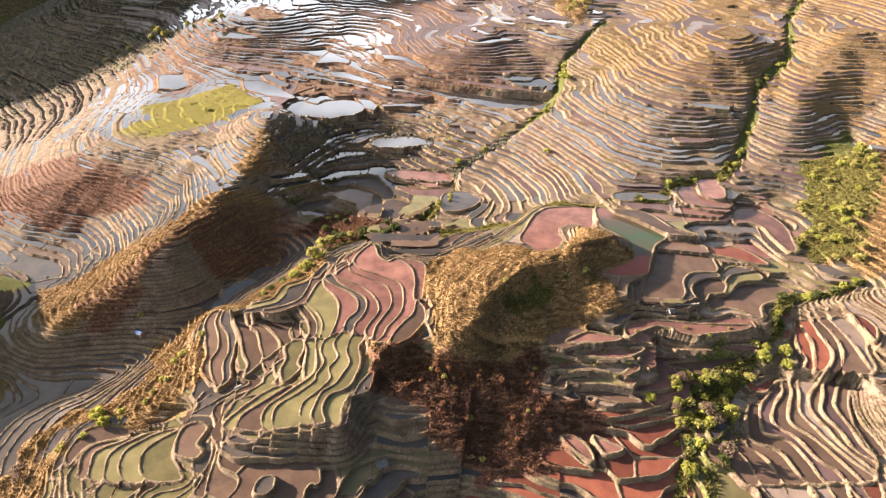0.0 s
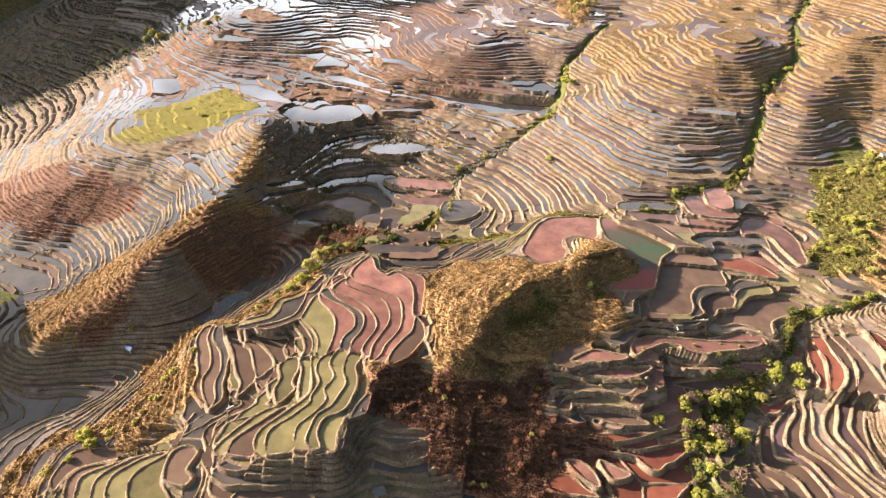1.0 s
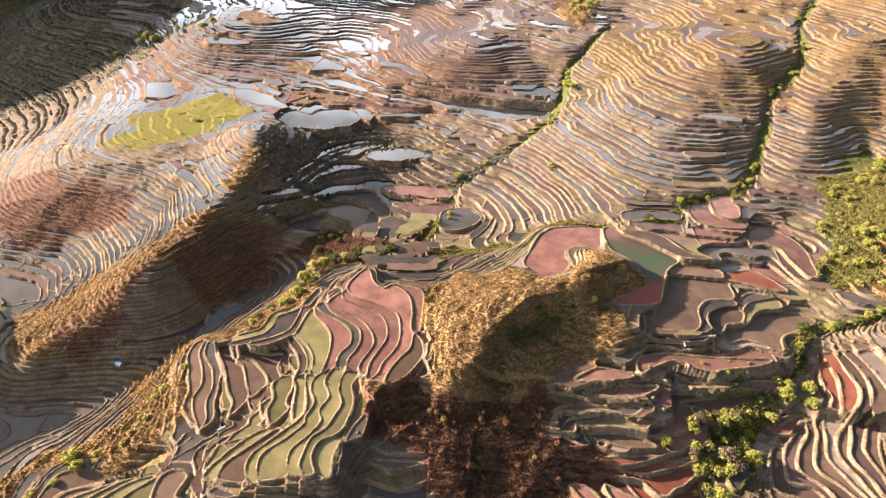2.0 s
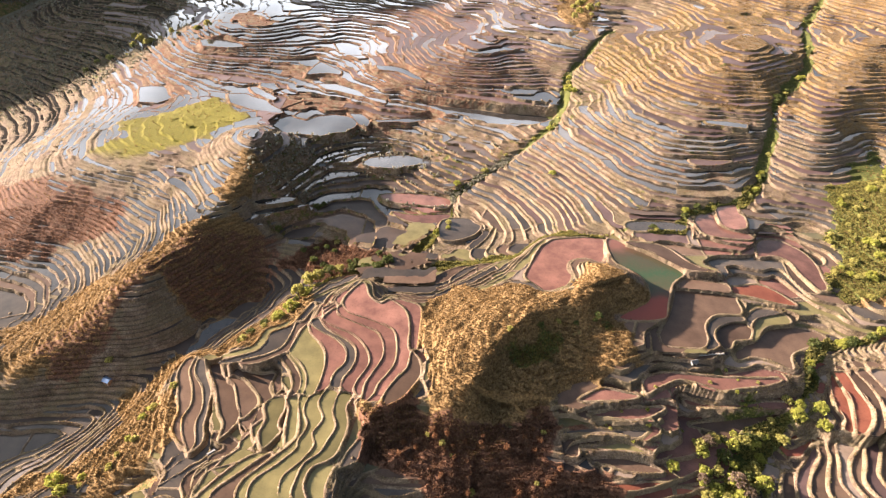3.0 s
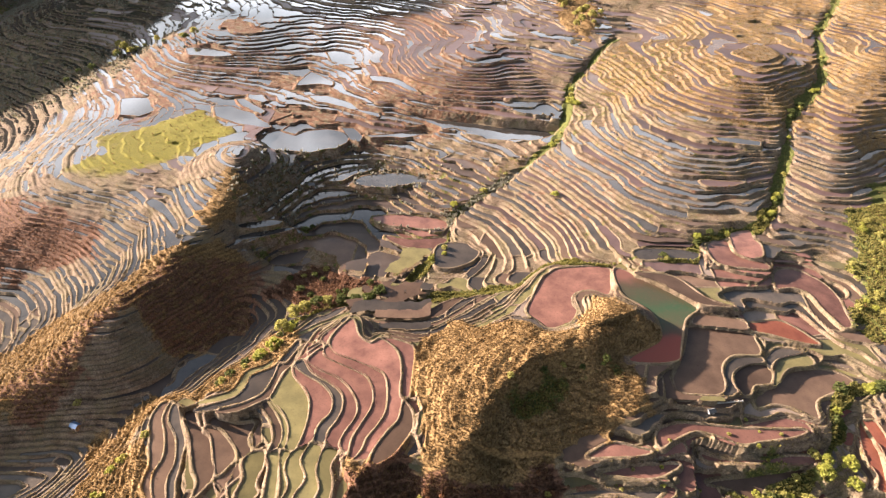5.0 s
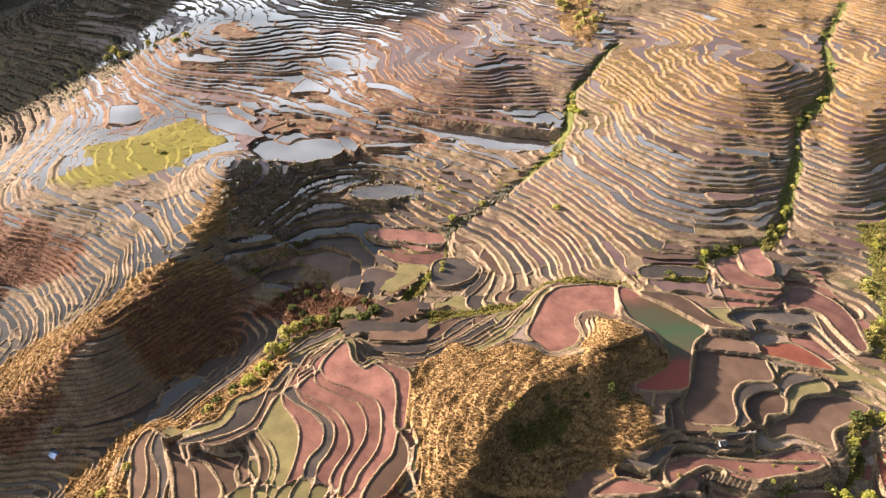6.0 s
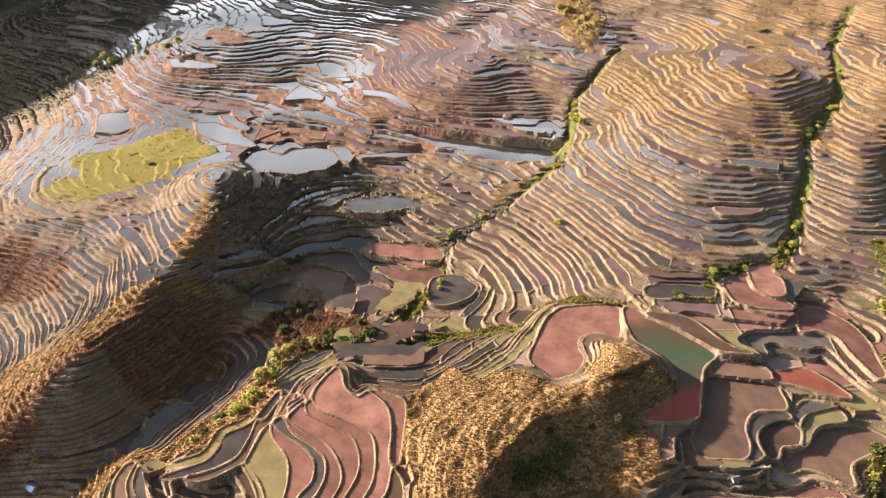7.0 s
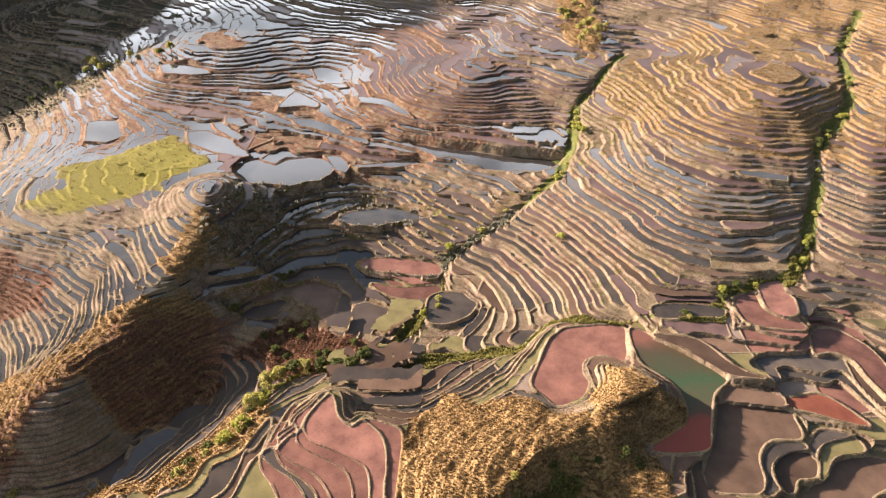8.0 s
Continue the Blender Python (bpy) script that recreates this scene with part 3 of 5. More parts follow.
POOLS += [
    ([(78.9, 168.9), (85, 166.2), (92.9, 162.1), (86.1, 159), (81.9, 160.2)], -18.9, "pink"),
    ([(-39.5, 218.7), (-41.9, 210.3), (-39.7, 201.3), (-40.2, 193), (-42.3, 184.7), (-45.8, 180.9), (-51.9, 177.3), (-53.8, 169.4), (-50.9, 161.4), (-55.4, 160.6), (-58.5, 164.6), (-58, 170.7), (-56.2, 178.8), (-50.4, 184.3), (-47.9, 190.6), (-45.3, 198.9), (-48.2, 207.6), (-47.2, 218.3)], -6.1, "olive"),
    ([(-47.5, 219.5), (-48.5, 208.9), (-45.6, 200), (-48.2, 191.7), (-50.7, 185.4), (-56.5, 179.8), (-58.3, 171.7), (-58.9, 165.6), (-55.7, 161.6), (-62, 161), (-64.1, 166), (-64, 173.4), (-57.8, 181.1), (-53.7, 189.3), (-55.7, 195.6), (-52.3, 204.1), (-56.3, 213.1), (-53.3, 221.7)], -7.5, "olive"),
]
POOLS += [
    ([(-53.7, 223.4), (-56.7, 214.7), (-52.8, 205.7), (-56.1, 197), (-54.1, 190.8), (-58.3, 182.4), (-64.5, 174.7), (-64.7, 167.2), (-62.5, 162.2), (-74.6, 158.5), (-77.4, 164.8), (-76.7, 172.2), (-68.9, 179.9), (-62, 188.3), (-62, 192.5), (-59.4, 200.9), (-62.9, 209.7), (-61.8, 218)], -9.3, "olive"),
    ([(-62.3, 219.5), (-63.3, 211.1), (-59.8, 202.2), (-62.4, 193.7), (-62.4, 189.5), (-69.4, 181.1), (-77.2, 173.3), (-77.9, 165.9), (-75.1, 159.5), (-80.1, 159), (-83.1, 165.6), (-81.7, 173.1), (-73.1, 182.9), (-63.8, 193.6), (-63.3, 202), (-67.4, 218)], -10.9, "olive"),
    ([(-73.9, 184.7), (-82.6, 174.8), (-83.9, 167.3), (-81, 160.5), (-94, 160.8), (-93.6, 168.7), (-86.3, 176.6), (-74.7, 188.1)], -13.3, "brown"),
]
POOLS += [
    ([(-75.6, 190.3), (-87.4, 178.7), (-94.8, 170.7), (-95.2, 162.7), (-101.8, 163.6), (-100.3, 168.6), (-93.9, 178.4), (-83.7, 188.6)], -16.3, "olive"),
    ([(-44.6, 180), (-51.3, 176.8), (-53, 169.5), (-50.1, 162.4), (-44.3, 160), (-44.5, 169.8), (-42.8, 177.2)], -6.6, "olive"),
    ([(-128.2, 170.4), (-127.1, 156.3), (-121.8, 149.7), (-117.3, 142.6), (-132.1, 141.4), (-138.2, 146.6), (-140.9, 154), (-138.5, 161.1), (-129.5, 169.4)], -29.0, "olive"),
    ([(-130.9, 171.2), (-140, 162.8), (-142.5, 155.7), (-139.8, 148.1), (-133.6, 143), (-144.6, 142), (-149.8, 147.7), (-151.8, 153.5), (-150.4, 160.6), (-139.5, 169.9)], -31.8, "olive"),
    ([(-141.1, 171.7), (-152, 162.3), (-153.5, 155.1), (-151.4, 149.3), (-146.2, 143.5), (-155.6, 144.2), (-159.3, 152.3), (-158.9, 160.2), (-148.7, 169.5)], -34.6, "olive"),
]
POOLS += [
    ([(-150.6, 171.5), (-160.9, 162.1), (-161.3, 154.2), (-157.6, 145.9), (-166, 146.9), (-168.8, 154.7), (-169, 161.8), (-157.8, 168.7)], -37.9, "olive"),
    ([(-160.2, 171.3), (-171.7, 164.2), (-171.5, 157), (-168.6, 149.1), (-174.6, 150.3), (-175, 152.6), (-178, 162.1), (-173.5, 168.8)], -42.0, "brown"),
    ([(-119.5, 171.4), (-113, 168.5), (-115, 159.4), (-110.8, 155.2), (-113.1, 150.9), (-119.9, 152), (-124.1, 154.7), (-125, 166.8)], -24.3, "brown"),
    ([(-185.2, 178.7), (-175.1, 181.9), (-156.6, 180), (-137.9, 184.2), (-153, 178.5), (-175.4, 171.1), (-181.3, 166.1), (-183.2, 157), (-187.8, 162.8), (-187.4, 172.1)], -44.3, "brown"),
    ([(144.8, 163.8), (141.6, 156.6), (144.9, 145.8), (152.2, 146.1), (151, 157), (147.1, 166.4)], -18.6, "brown"),
]
POOLS += [
    ([(147, 166.2), (150.8, 156.9), (152.1, 146), (162.7, 146.4), (160.5, 158.5), (153.1, 167.7)], -18.4, "brown"),
    ([(152.8, 167.5), (160.3, 158.2), (162.5, 146.2), (174, 146.7), (171.7, 152.7), (168.1, 163.3), (157.2, 168.9), (158.8, 179.6), (164.4, 192.1)], -18.0, "brown"),
    ([(164, 191.6), (158.4, 179.1), (156.8, 168.5), (167.7, 162.9), (171.3, 152.3), (173.6, 146.3), (185.3, 146.8), (181.7, 148.3), (179.6, 158.7), (174.9, 169.3), (165.2, 172.6), (165.8, 179.5), (169.9, 190.5)], -17.4, "brown"),
    ([(169.3, 189.8), (165.2, 178.8), (164.6, 172), (174.3, 168.7), (178.9, 158.1), (181, 147.8), (184.6, 146.3), (191.9, 146.6), (190, 152.6), (184.3, 158.3), (179.3, 170.2), (171.5, 179.1), (176.9, 190.1), (184.7, 199.1), (186.9, 206.6)], -16.5, "mud"),
]
POOLS += [
    ([(186.1, 205.7), (183.9, 198.2), (176.1, 189.3), (170.7, 178.2), (178.5, 169.4), (183.5, 157.6), (189.1, 151.9), (191, 145.9), (198.3, 146.2), (197.4, 150), (193.4, 158), (187.4, 169.8), (179.6, 178.7), (184.1, 189.6), (189.3, 198.4), (191, 205.9)], -15.4, "brown"),
    ([(190.3, 205.2), (188.6, 197.7), (183.4, 189), (178.9, 178), (186.8, 169.2), (192.8, 157.5), (196.7, 149.5), (197.6, 145.7), (205.5, 148.8), (199.6, 156.6), (194, 165.8), (190, 175.6), (187.3, 185.1), (191.4, 195), (195.9, 207)], -14.6, "brown"),
    ([(195.4, 206.4), (190.9, 194.4), (186.8, 184.5), (189.5, 175.1), (193.4, 165.4), (199.1, 156.2), (204.9, 148.3), (206.6, 151.2), (203.4, 156.4), (197.8, 165.6), (195.8, 174.2), (192.6, 184.8), (197, 196.2), (204.9, 203.9)], -13.9, "silt"),
]
POOLS += [
    ([(204.4, 203.3), (196.5, 195.6), (192.1, 184.3), (195.3, 173.7), (197.3, 165.1), (202.8, 156), (206, 150.8), (209.2, 156.2), (202.1, 164.1), (200.9, 173.9), (197.3, 184.6), (202.9, 194.5), (208.2, 205)], -13.3, "brown"),
    ([(207.1, 203.9), (201.8, 193.5), (196.2, 183.6), (199.9, 173), (201, 163.2), (208.1, 155.4), (209.5, 157.7), (206.5, 163.5), (206.2, 174.6), (204.9, 186.7), (208.6, 193.8), (219.2, 209.4)], -12.0, "mud"),
    ([(218.8, 209), (208.2, 193.4), (204.5, 186.3), (205.8, 174.2), (206.1, 163.2), (209.1, 157.4), (208.9, 162.1), (208.8, 171.8), (211.1, 183.9), (216.5, 193.8), (224.3, 205.9)], -11.5, "brown"),
    ([(197.3, 225), (197.7, 215.3), (192.8, 208.8), (199.1, 210.6), (202.9, 217.1), (202.4, 225.3), (206.7, 239.8)], -9.2, "brown"),
]
POOLS += [
    ([(205.2, 238), (200.9, 223.6), (201.4, 215.5), (197.7, 209.1), (202.6, 207), (207.2, 217.4), (211.1, 229.2), (211.3, 245.6)], -7.5, "rust"),
    ([(209.4, 243.4), (209.2, 227.1), (205.3, 215.5), (200.8, 205.2), (205.2, 204.7), (212.4, 211.1), (217.5, 220.9), (217, 232.7), (217.4, 243.8)], -5.4, "rust"),
    ([(216, 242.2), (215.6, 231.2), (216.1, 219.5), (211.1, 209.8), (203.9, 203.3), (213.8, 203.8), (221.5, 218.2), (223.7, 231.6), (220.9, 244.3)], -3.9, "brown"),
    ([(219.8, 243), (222.5, 230.3), (220.3, 217), (212.7, 202.7), (228.8, 202.1), (229.4, 209.6), (229.6, 227.3), (226.7, 243.4)], -2.7, "brown"),
    ([(225.5, 242.1), (228.4, 226.1), (228.2, 208.5), (227.7, 201), (232.4, 205.7), (234, 216.6), (238.9, 228.4), (236.1, 242.7)], -1.5, "silt"),
]
POOLS += [
    ([(237.4, 243), (244, 240.7), (246.2, 232), (240.1, 221.6), (238.1, 226.5)], 1.8, "rust"),
]


def hash2(i, j, seed=0):
    h = (i.astype(np.int64) * 374761393 + j.astype(np.int64) * 668265263 + seed * 982451653) & 0x7FFFFFFF
    h = ((h ^ (h >> 13)) * 1274126177) & 0x7FFFFFFF
    return ((h ^ (h >> 16)) & 0xFFFFF) / 0xFFFFF


def waves(x, y, size, seed=0):
    """Smooth noise, -1 to 1, with swells of that many metres."""
    u, v = x / size, y / size
    i, j = np.floor(u), np.floor(v)
    a, b = u - i, v - j
    a, b = a * a * a * (a * (a * 6 - 15) + 10), b * b * b * (b * (b * 6 - 15) + 10)
    n = [[hash2(i + p, j + q, seed) for q in (0, 1)] for p in (0, 1)]
    return 2 * ((n[0][0] * (1 - a) + n[1][0] * a) * (1 - b) + (n[0][1] * (1 - a) + n[1][1] * a) * b) - 1


def line_distance(x, y, line):
    best = np.full(x.shape, 1e9)
    for (x0, y0), (x1, y1) in zip(line, line[1:]):
        dx, dy = x1 - x0, y1 - y0
        s = np.clip(((x - x0) * dx + (y - y0) * dy) / (dx * dx + dy * dy), 0, 1)
        best = np.minimum(best, (x - x0 - s * dx) ** 2 + (y - y0 - s * dy) ** 2)
    return np.sqrt(best)


def rounded(outline, steps=4):
    """A closed Catmull-Rom curve through the corners of an outline."""
    p = np.array(outline, float)
    out = []
    for n in range(len(p)):
        a, b, c, d = p[n - 1], p[n], p[(n + 1) % len(p)], p[(n + 2) % len(p)]
        for s in np.arange(steps) / steps:
            out.append(0.5 * (2 * b + (c - a) * s + (2 * a - 5 * b + 4 * c - d) * s * s + (3 * b - a - 3 * c + d) * s ** 3))
    return [tuple(q) for q in out]


def inside_distance(x, y, outline):
    """Metres to the outline, negative inside it."""
    inside = np.zeros(x.shape, bool)
    for (x0, y0), (x1, y1) in zip(outline, outline[1:] + outline[:1]):
        if y0 != y1:
            inside ^= ((y0 > y) != (y1 > y)) & (x < (x1 - x0) * (y - y0) / (y1 - y0) + x0)
    d = line_distance(x, y, outline + outline[:1])
    return np.where(inside, -d, d)


def near_distance(x, y, outline, margin):
    """As inside_distance, worked out only within a margin of the outline, 1e3 elsewhere."""
    out = np.full(x.shape, 1e3)
    px, py = zip(*outline)
    m = (x > min(px) - margin) & (x < max(px) + margin) & (y > min(py) - margin) & (y < max(py) + margin)
    if m.any():
        out[m] = inside_distance(x[m], y[m], outline)
    return out


def smooth(a, b, v):
    s = np.clip((v - a) / (b - a), 0, 1)
    return s * s * (3 - 2 * s)


def relief(x, y):
    """The lie of the land before it was terraced."""
    u, v = x / 500, y / 500 - 0.8
    far = smooth(1050, 3000, np.hypot(x, y - 300))
    u, v = np.clip(u, -1.4, 1.4), np.clip(v, -0.8, 1.6)
    z = BASE[0] + BASE[1] * u + BASE[2] * v + BASE[3] * u * u + BASE[4] * u * v + BASE[5] * v * v
    for swells in (SWELLS_NEAR, SWELLS_SPUR, SWELLS_RIDGE, SWELLS_HILLSIDE):
        for cx, cy, r, h in swells:
            z = z + h * np.exp(-((x - cx) ** 2 + (y - cy) ** 2) / r ** 2)
    for line, depth, width in ((GULLY_MAIN, 2.5, 5), (GULLY_DIAG, 2.5, 4), (GULLY_RIGHT, 3, 8)):
        z = z - depth * np.exp(-(line_distance(x, y, line) / width) ** 2)
    z = z + 3.0 * smooth(400, 520, y) * smooth(-60, 40, x) * (waves(x, y, 70, 61) + 0.5 * waves(x, y, 36, 62))
    z = z + 13 * np.maximum(0, 1 - np.sqrt(line_distance(x, y, RIDGE) ** 2 + 9) / 46)
    # the right hillside turns away from the sun towards its gully; a rib and a hollow lie beyond, a saddle and a hollow to the left
    along_gully = smooth(375, 420, y) * smooth(660, 560, y)
    z = z + along_gully * (4.5 * np.exp(-(line_distance(x, y, RIB) / 24) ** 2) - 2.5 * np.exp(-(line_distance(x, y, DIP) / 24) ** 2) - 5 * np.exp(-(line_distance(x, y, GULLY_MAIN[2:7]) / 36) ** 2))
    z = z + 9 * np.exp(-((x + 154) ** 2 + (y - 455) ** 2) / 42 ** 2) - 6 * np.exp(-((x + 60) ** 2 + (y - 420) ** 2) / 60 ** 2)
    z = z - 8 * np.exp(-(line_distance(x, y, VALLEY_FLOOR) / 26) ** 2)
    for line, drop, width, back in SCARPS:
        z = z + scarp(x, y, line, drop, width, back)
    # an unseen mountain, its crest shaped so that it shades the far valley
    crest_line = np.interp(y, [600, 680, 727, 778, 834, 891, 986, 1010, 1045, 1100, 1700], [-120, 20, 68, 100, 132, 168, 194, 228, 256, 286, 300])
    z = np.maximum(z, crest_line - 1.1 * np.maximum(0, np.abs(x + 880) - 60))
    # an unseen ridge on the left, added to shade the valley; a knoll right
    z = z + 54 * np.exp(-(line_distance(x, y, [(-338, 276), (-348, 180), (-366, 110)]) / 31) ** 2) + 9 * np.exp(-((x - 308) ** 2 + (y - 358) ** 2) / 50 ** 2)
    z = z + far * (120 * (waves(x, y, 900, 5) + 0.6) + 40 * waves(x, y, 300, 6))
    return z


def scarp(x, y, line, drop, width, back):
    """A bank along a line: the land to its right falls away, and comes back further out."""
    d = line_distance(x, y, line)
    side = np.zeros(x.shape)
    best = np.full(x.shape, 1e9)
    for (x0, y0), (x1, y1) in zip(line, line[1:]):
        dx, dy = x1 - x0, y1 - y0
        s = np.clip(((x - x0) * dx + (y - y0) * dy) / (dx * dx + dy * dy), 0, 1)
        e = (x - x0 - s * dx) ** 2 + (y - y0 - s * dy) ** 2
        side = np.where(e < best, np.sign((x - x0) * dy - (y - y0) * dx), side)
        best = np.minimum(best, e)
    ends = np.minimum(np.hypot(x - line[0][0], y - line[0][1]), np.hypot(x - line[-1][0], y - line[-1][1]))
    drop = drop * smooth(0, 32, ends)
    right = side > 0
    return np.where(right, -drop * smooth(0, width, d) * np.exp(-(d / back) ** 2), 0.15 * drop * np.exp(-(d / (0.7 * back)) ** 2))


def cover_map(x, y):
    cover = {"dry": np.zeros(x.shape), "lush": np.zeros(x.shape), "green": np.zeros(x.shape), "red": np.zeros(x.shape)}
    ragged = 7 * waves(x, y, 30, 16) + 5 * waves(x, y, 12, 11) + 2.5 * waves(x, y, 5, 12)
    for outline, kind, strength in COVER:
        d = near_distance(x, y, outline, 30) + ragged
        cover[kind] = np.maximum(cover[kind], strength * smooth(6, -6, d))
    for line, width in ((GULLY_MAIN, 4.5), (GULLY_DIAG, 3.5), (GULLY_RIGHT, 5.5)):
        d = line_distance(x, y, line) + 0.4 * ragged
        cover["green"] = np.maximum(cover["green"], 0.7 * smooth(width, width * 0.4, d))
    return cover


def traced(x, y, margin=20):
    """For each place the two nearest of the paddies that stand out: distance inside or outside their water, and number."""
    d1, d2 = np.full(x.shape, 1e3), np.full(x.shape, 1e3)
    n1, n2 = np.zeros(x.shape, int), np.zeros(x.shape, int)
    xs, ys = x[0], y[:, 0]
    for n, (outline, surface, kind) in enumerate(POOLS):
        px, py = zip(*outline)
        part_of = (slice(*np.searchsorted(ys, (min(py) - margin, max(py) + margin))), slice(*np.searchsorted(xs, (min(px) - margin, max(px) + margin))))
        sx, sy = x[part_of], y[part_of]
        if sx.size == 0:
            continue
        half = 0.62 + 0.6 * smooth(380, 480, sy) + 0.55 * smooth(140, 155, sx) * smooth(262, 250, sy)
        d = inside_distance(sx, sy, rounded(outline) if min(py) < 420 else outline) + half * (1 + 0.3 * waves(sx, sy, 7, 71)) + 1.6 * smooth(400, 470, sy) * waves(sx, sy, 15, 72)
        a, b, p, q = d1[part_of], d2[part_of], n1[part_of], n2[part_of]
        first, second = d < a, (d >= a) & (d < b)
        d2[part_of] = np.where(first, a, np.where(second, d, b))
        n2[part_of] = np.where(first, p, np.where(second, n, q))
        d1[part_of], n1[part_of] = np.where(first, d, a), np.where(first, n, p)
    return d1, n1, d2, n2


def terraced(x, y):
    """Ground height, water level (or None as -999), paddy number and cover on a lattice x[j, i], y[j, i]."""
    # steps are higher on the far hillsides, which gullies part from the near spurs
    diag_x = np.interp(y, [p[1] for p in reversed(GULLY_DIAG)], [p[0] for p in reversed(GULLY_DIAG)])
    step = np.full(x.shape, 1.5)
    step[(x < -2) & (y < 345)] = 2.1
    step[(x > 150) & (y < 262)] = 0.62
    step[(x > 60) & (x < 150) & (y < 247)] = 2.3
    step[(y > 352) & (x > diag_x)] = 1.35
    step[(y > 430) & (x <= diag_x)] = 1.1
    step[(y > 430) & (y < 560) & (x <= diag_x) & (x > -150)] = 1.6
    step[(x < -150) & (y <= 430)] = 1.6
    hollow = smooth(8, -8, near_distance(x, y, HOLLOW, 30))
    step[hollow > 0.5] = 1.9
    cell = 0.6 + 0.5 * smooth(370, 460, y)
    ground = relief(x, y)
    shore, n1, shore2, n2 = traced(x, y)
    levels = np.array([surface for outline, surface, kind in POOLS])
    level1, level2 = levels[n1], levels[n2]
    hold = np.where(y < 375, 0.85 * smooth(16, 1, shore), 0.6 * smooth(7, 0, shore))
    ground = ground * (1 - hold) + level1 * hold
    h = ground + step * (0.45 * waves(x, y, 34, 1) + 0.42 * waves(x, y, 15, 2) + 0.1 * waves(x, y, 5, 3))
    h = h + 0.4 * step * smooth(420, 470, y) * waves(x, y, 23, 5)
    h = h + 1.5 * smooth(40, 70, x) * smooth(160, 140, x) * smooth(256, 244, y) * waves(x, y, 20, 4)
    # uneven floors of the two shaded hollows
    h = h + 2.2 * (np.exp(-((x + 135) ** 2 + (y - 318) ** 2) / 55 ** 2) + np.exp(-((x + 5) ** 2 + (y - 160) ** 2) / 32 ** 2)) * waves(x, y, 26, 77)
    gy, gx = np.gradient(h, y[:, 0], x[0])
    slope = np.clip(np.hypot(gx, gy), 0.03, 2)
    u = h / step
    k = np.floor(u)

    def edge(n):
        return n + 0.55 * (hash2(n + 500, (step * 100).astype(np.int64), 7) - 0.5)

    k = np.where(u < edge(k), k - 1, k)
    k = np.where(u >= edge(k + 1), k + 1, k)
    low, high = edge(k), edge(k + 1)
    f = (u - low) / (high - low)
    rise = step * (high - low)
    tread = rise / slope
    level = step * low
    cover = cover_map(x, y)
    wild = np.maximum(np.maximum(cover["dry"], cover["red"]), np.maximum(1.1 * cover["green"], cover["lush"]))
    # cross banks part each tread into paddies
    size = 64.0
    ox, oy = hash2(k, k, 21) * size, hash2(k, k, 22) * size
    ci, cj = np.floor((x + ox) / size), np.floor((y + oy) / size)
    d1, d2 = np.full(x.shape, 1e9), np.full(x.shape, 1e9)
    site = np.zeros(x.shape, np.int64)
    for p in (-1, 0, 1):
        for q in (-1, 0, 1):
            i, j = ci + p, cj + q
            sx = (i + 0.15 + 0.7 * hash2(i, j * 7 + k, 31)) * size - ox
            sy = (j + 0.15 + 0.7 * hash2(i, j * 7 + k, 32)) * size - oy
            d = np.hypot(x - sx, y - sy)
            number = ((i + 200) * 400 + (j + 200)).astype(np.int64)
            closer = d < d1
            d2 = np.where(closer, d1, np.minimum(d2, d))
            site = np.where(closer, number, site)
            d1 = np.where(closer, d, d1)
    cross = (d2 - d1) / 2
    strips = (x > 150) & (y < 262)
    cross, site = np.where(strips, 1e3, cross), np.where(strips, 7, site)
    taken = np.full(x.shape, 1e3)
    for n, (outline, kind, share) in enumerate(TINTS):
        d = np.maximum(near_distance(x, y, rounded(outline), 6) + 0.8 * waves(x, y, 9, 51), -taken)
        taken = np.minimum(taken, d)
        cross = np.minimum(cross, np.abs(d))
        site = np.where(d < 0, site % 160000 + 160000 * (n + 1), site)
    paddy_luck = hash2(site, k, 41)
    dry_share = np.where((y > 352) & (x > diag_x), 0.15 + 0.45 * smooth(430, 560, y), 0.06) + 0.25 * smooth(0.1, 0.5, waves(x, y, 120, 43)) * (y > 430)
    fallow = (paddy_luck < dry_share) & (hollow < 0.3)
    bank = np.maximum(0.8, 1.0 * cell) * (0.85 + 0.4 * waves(x, y, 9, 8))
    bank = np.minimum(bank * (1 + 0.8 * ((x > 150) & (y < 262)) + 0.5 * smooth(40, 70, x) * smooth(256, 244, y) + 0.45 * smooth(0, -20, x) * smooth(345, 330, y)), np.where((x > 150) & (y < 262), 0.42, 0.3) * tread)
    bank = bank * np.where((y > 430) & (x <= diag_x), 0.72, 1.0)
    riser = np.minimum(0.5 + 0.3 * rise, 0.35 * tread)
    outer, inner = f * tread, (1 - f) * tread
    wet = (tread > 2.4 + 1.3 * cell) & ~fallow & (wild < 0.45 + 0.1 * waves(x, y, 11, 9))
    crest = (0.42 + 0.22 * smooth(380, 470, y) + 0.14 * waves(x, y, 4, 10)) * (1 - 0.7 * hollow)
    crest = crest * np.where((y > 430) & (x <= diag_x), 0.55, 1.0)
    broken = smooth(40, 70, x) * smooth(205, 175, x) * smooth(256, 244, y)
    crest = crest * np.where((y > 352) & (x > diag_x), 0.5, 1.0)
    crest = crest + broken * (0.1 + 0.3 * waves(x, y, 7, 17))
    bed = np.where(wet, -0.35, 0.0)
    lip = bed + (crest - bed) * smooth(bank, 0.45 * bank, outer)
    lip = np.where(wet & (cross < 1.2), np.maximum(lip, bed + (crest * 0.8 - bed) * smooth(1.1, 0.4, cross)), lip)
    climb = smooth(riser, 0, inner)
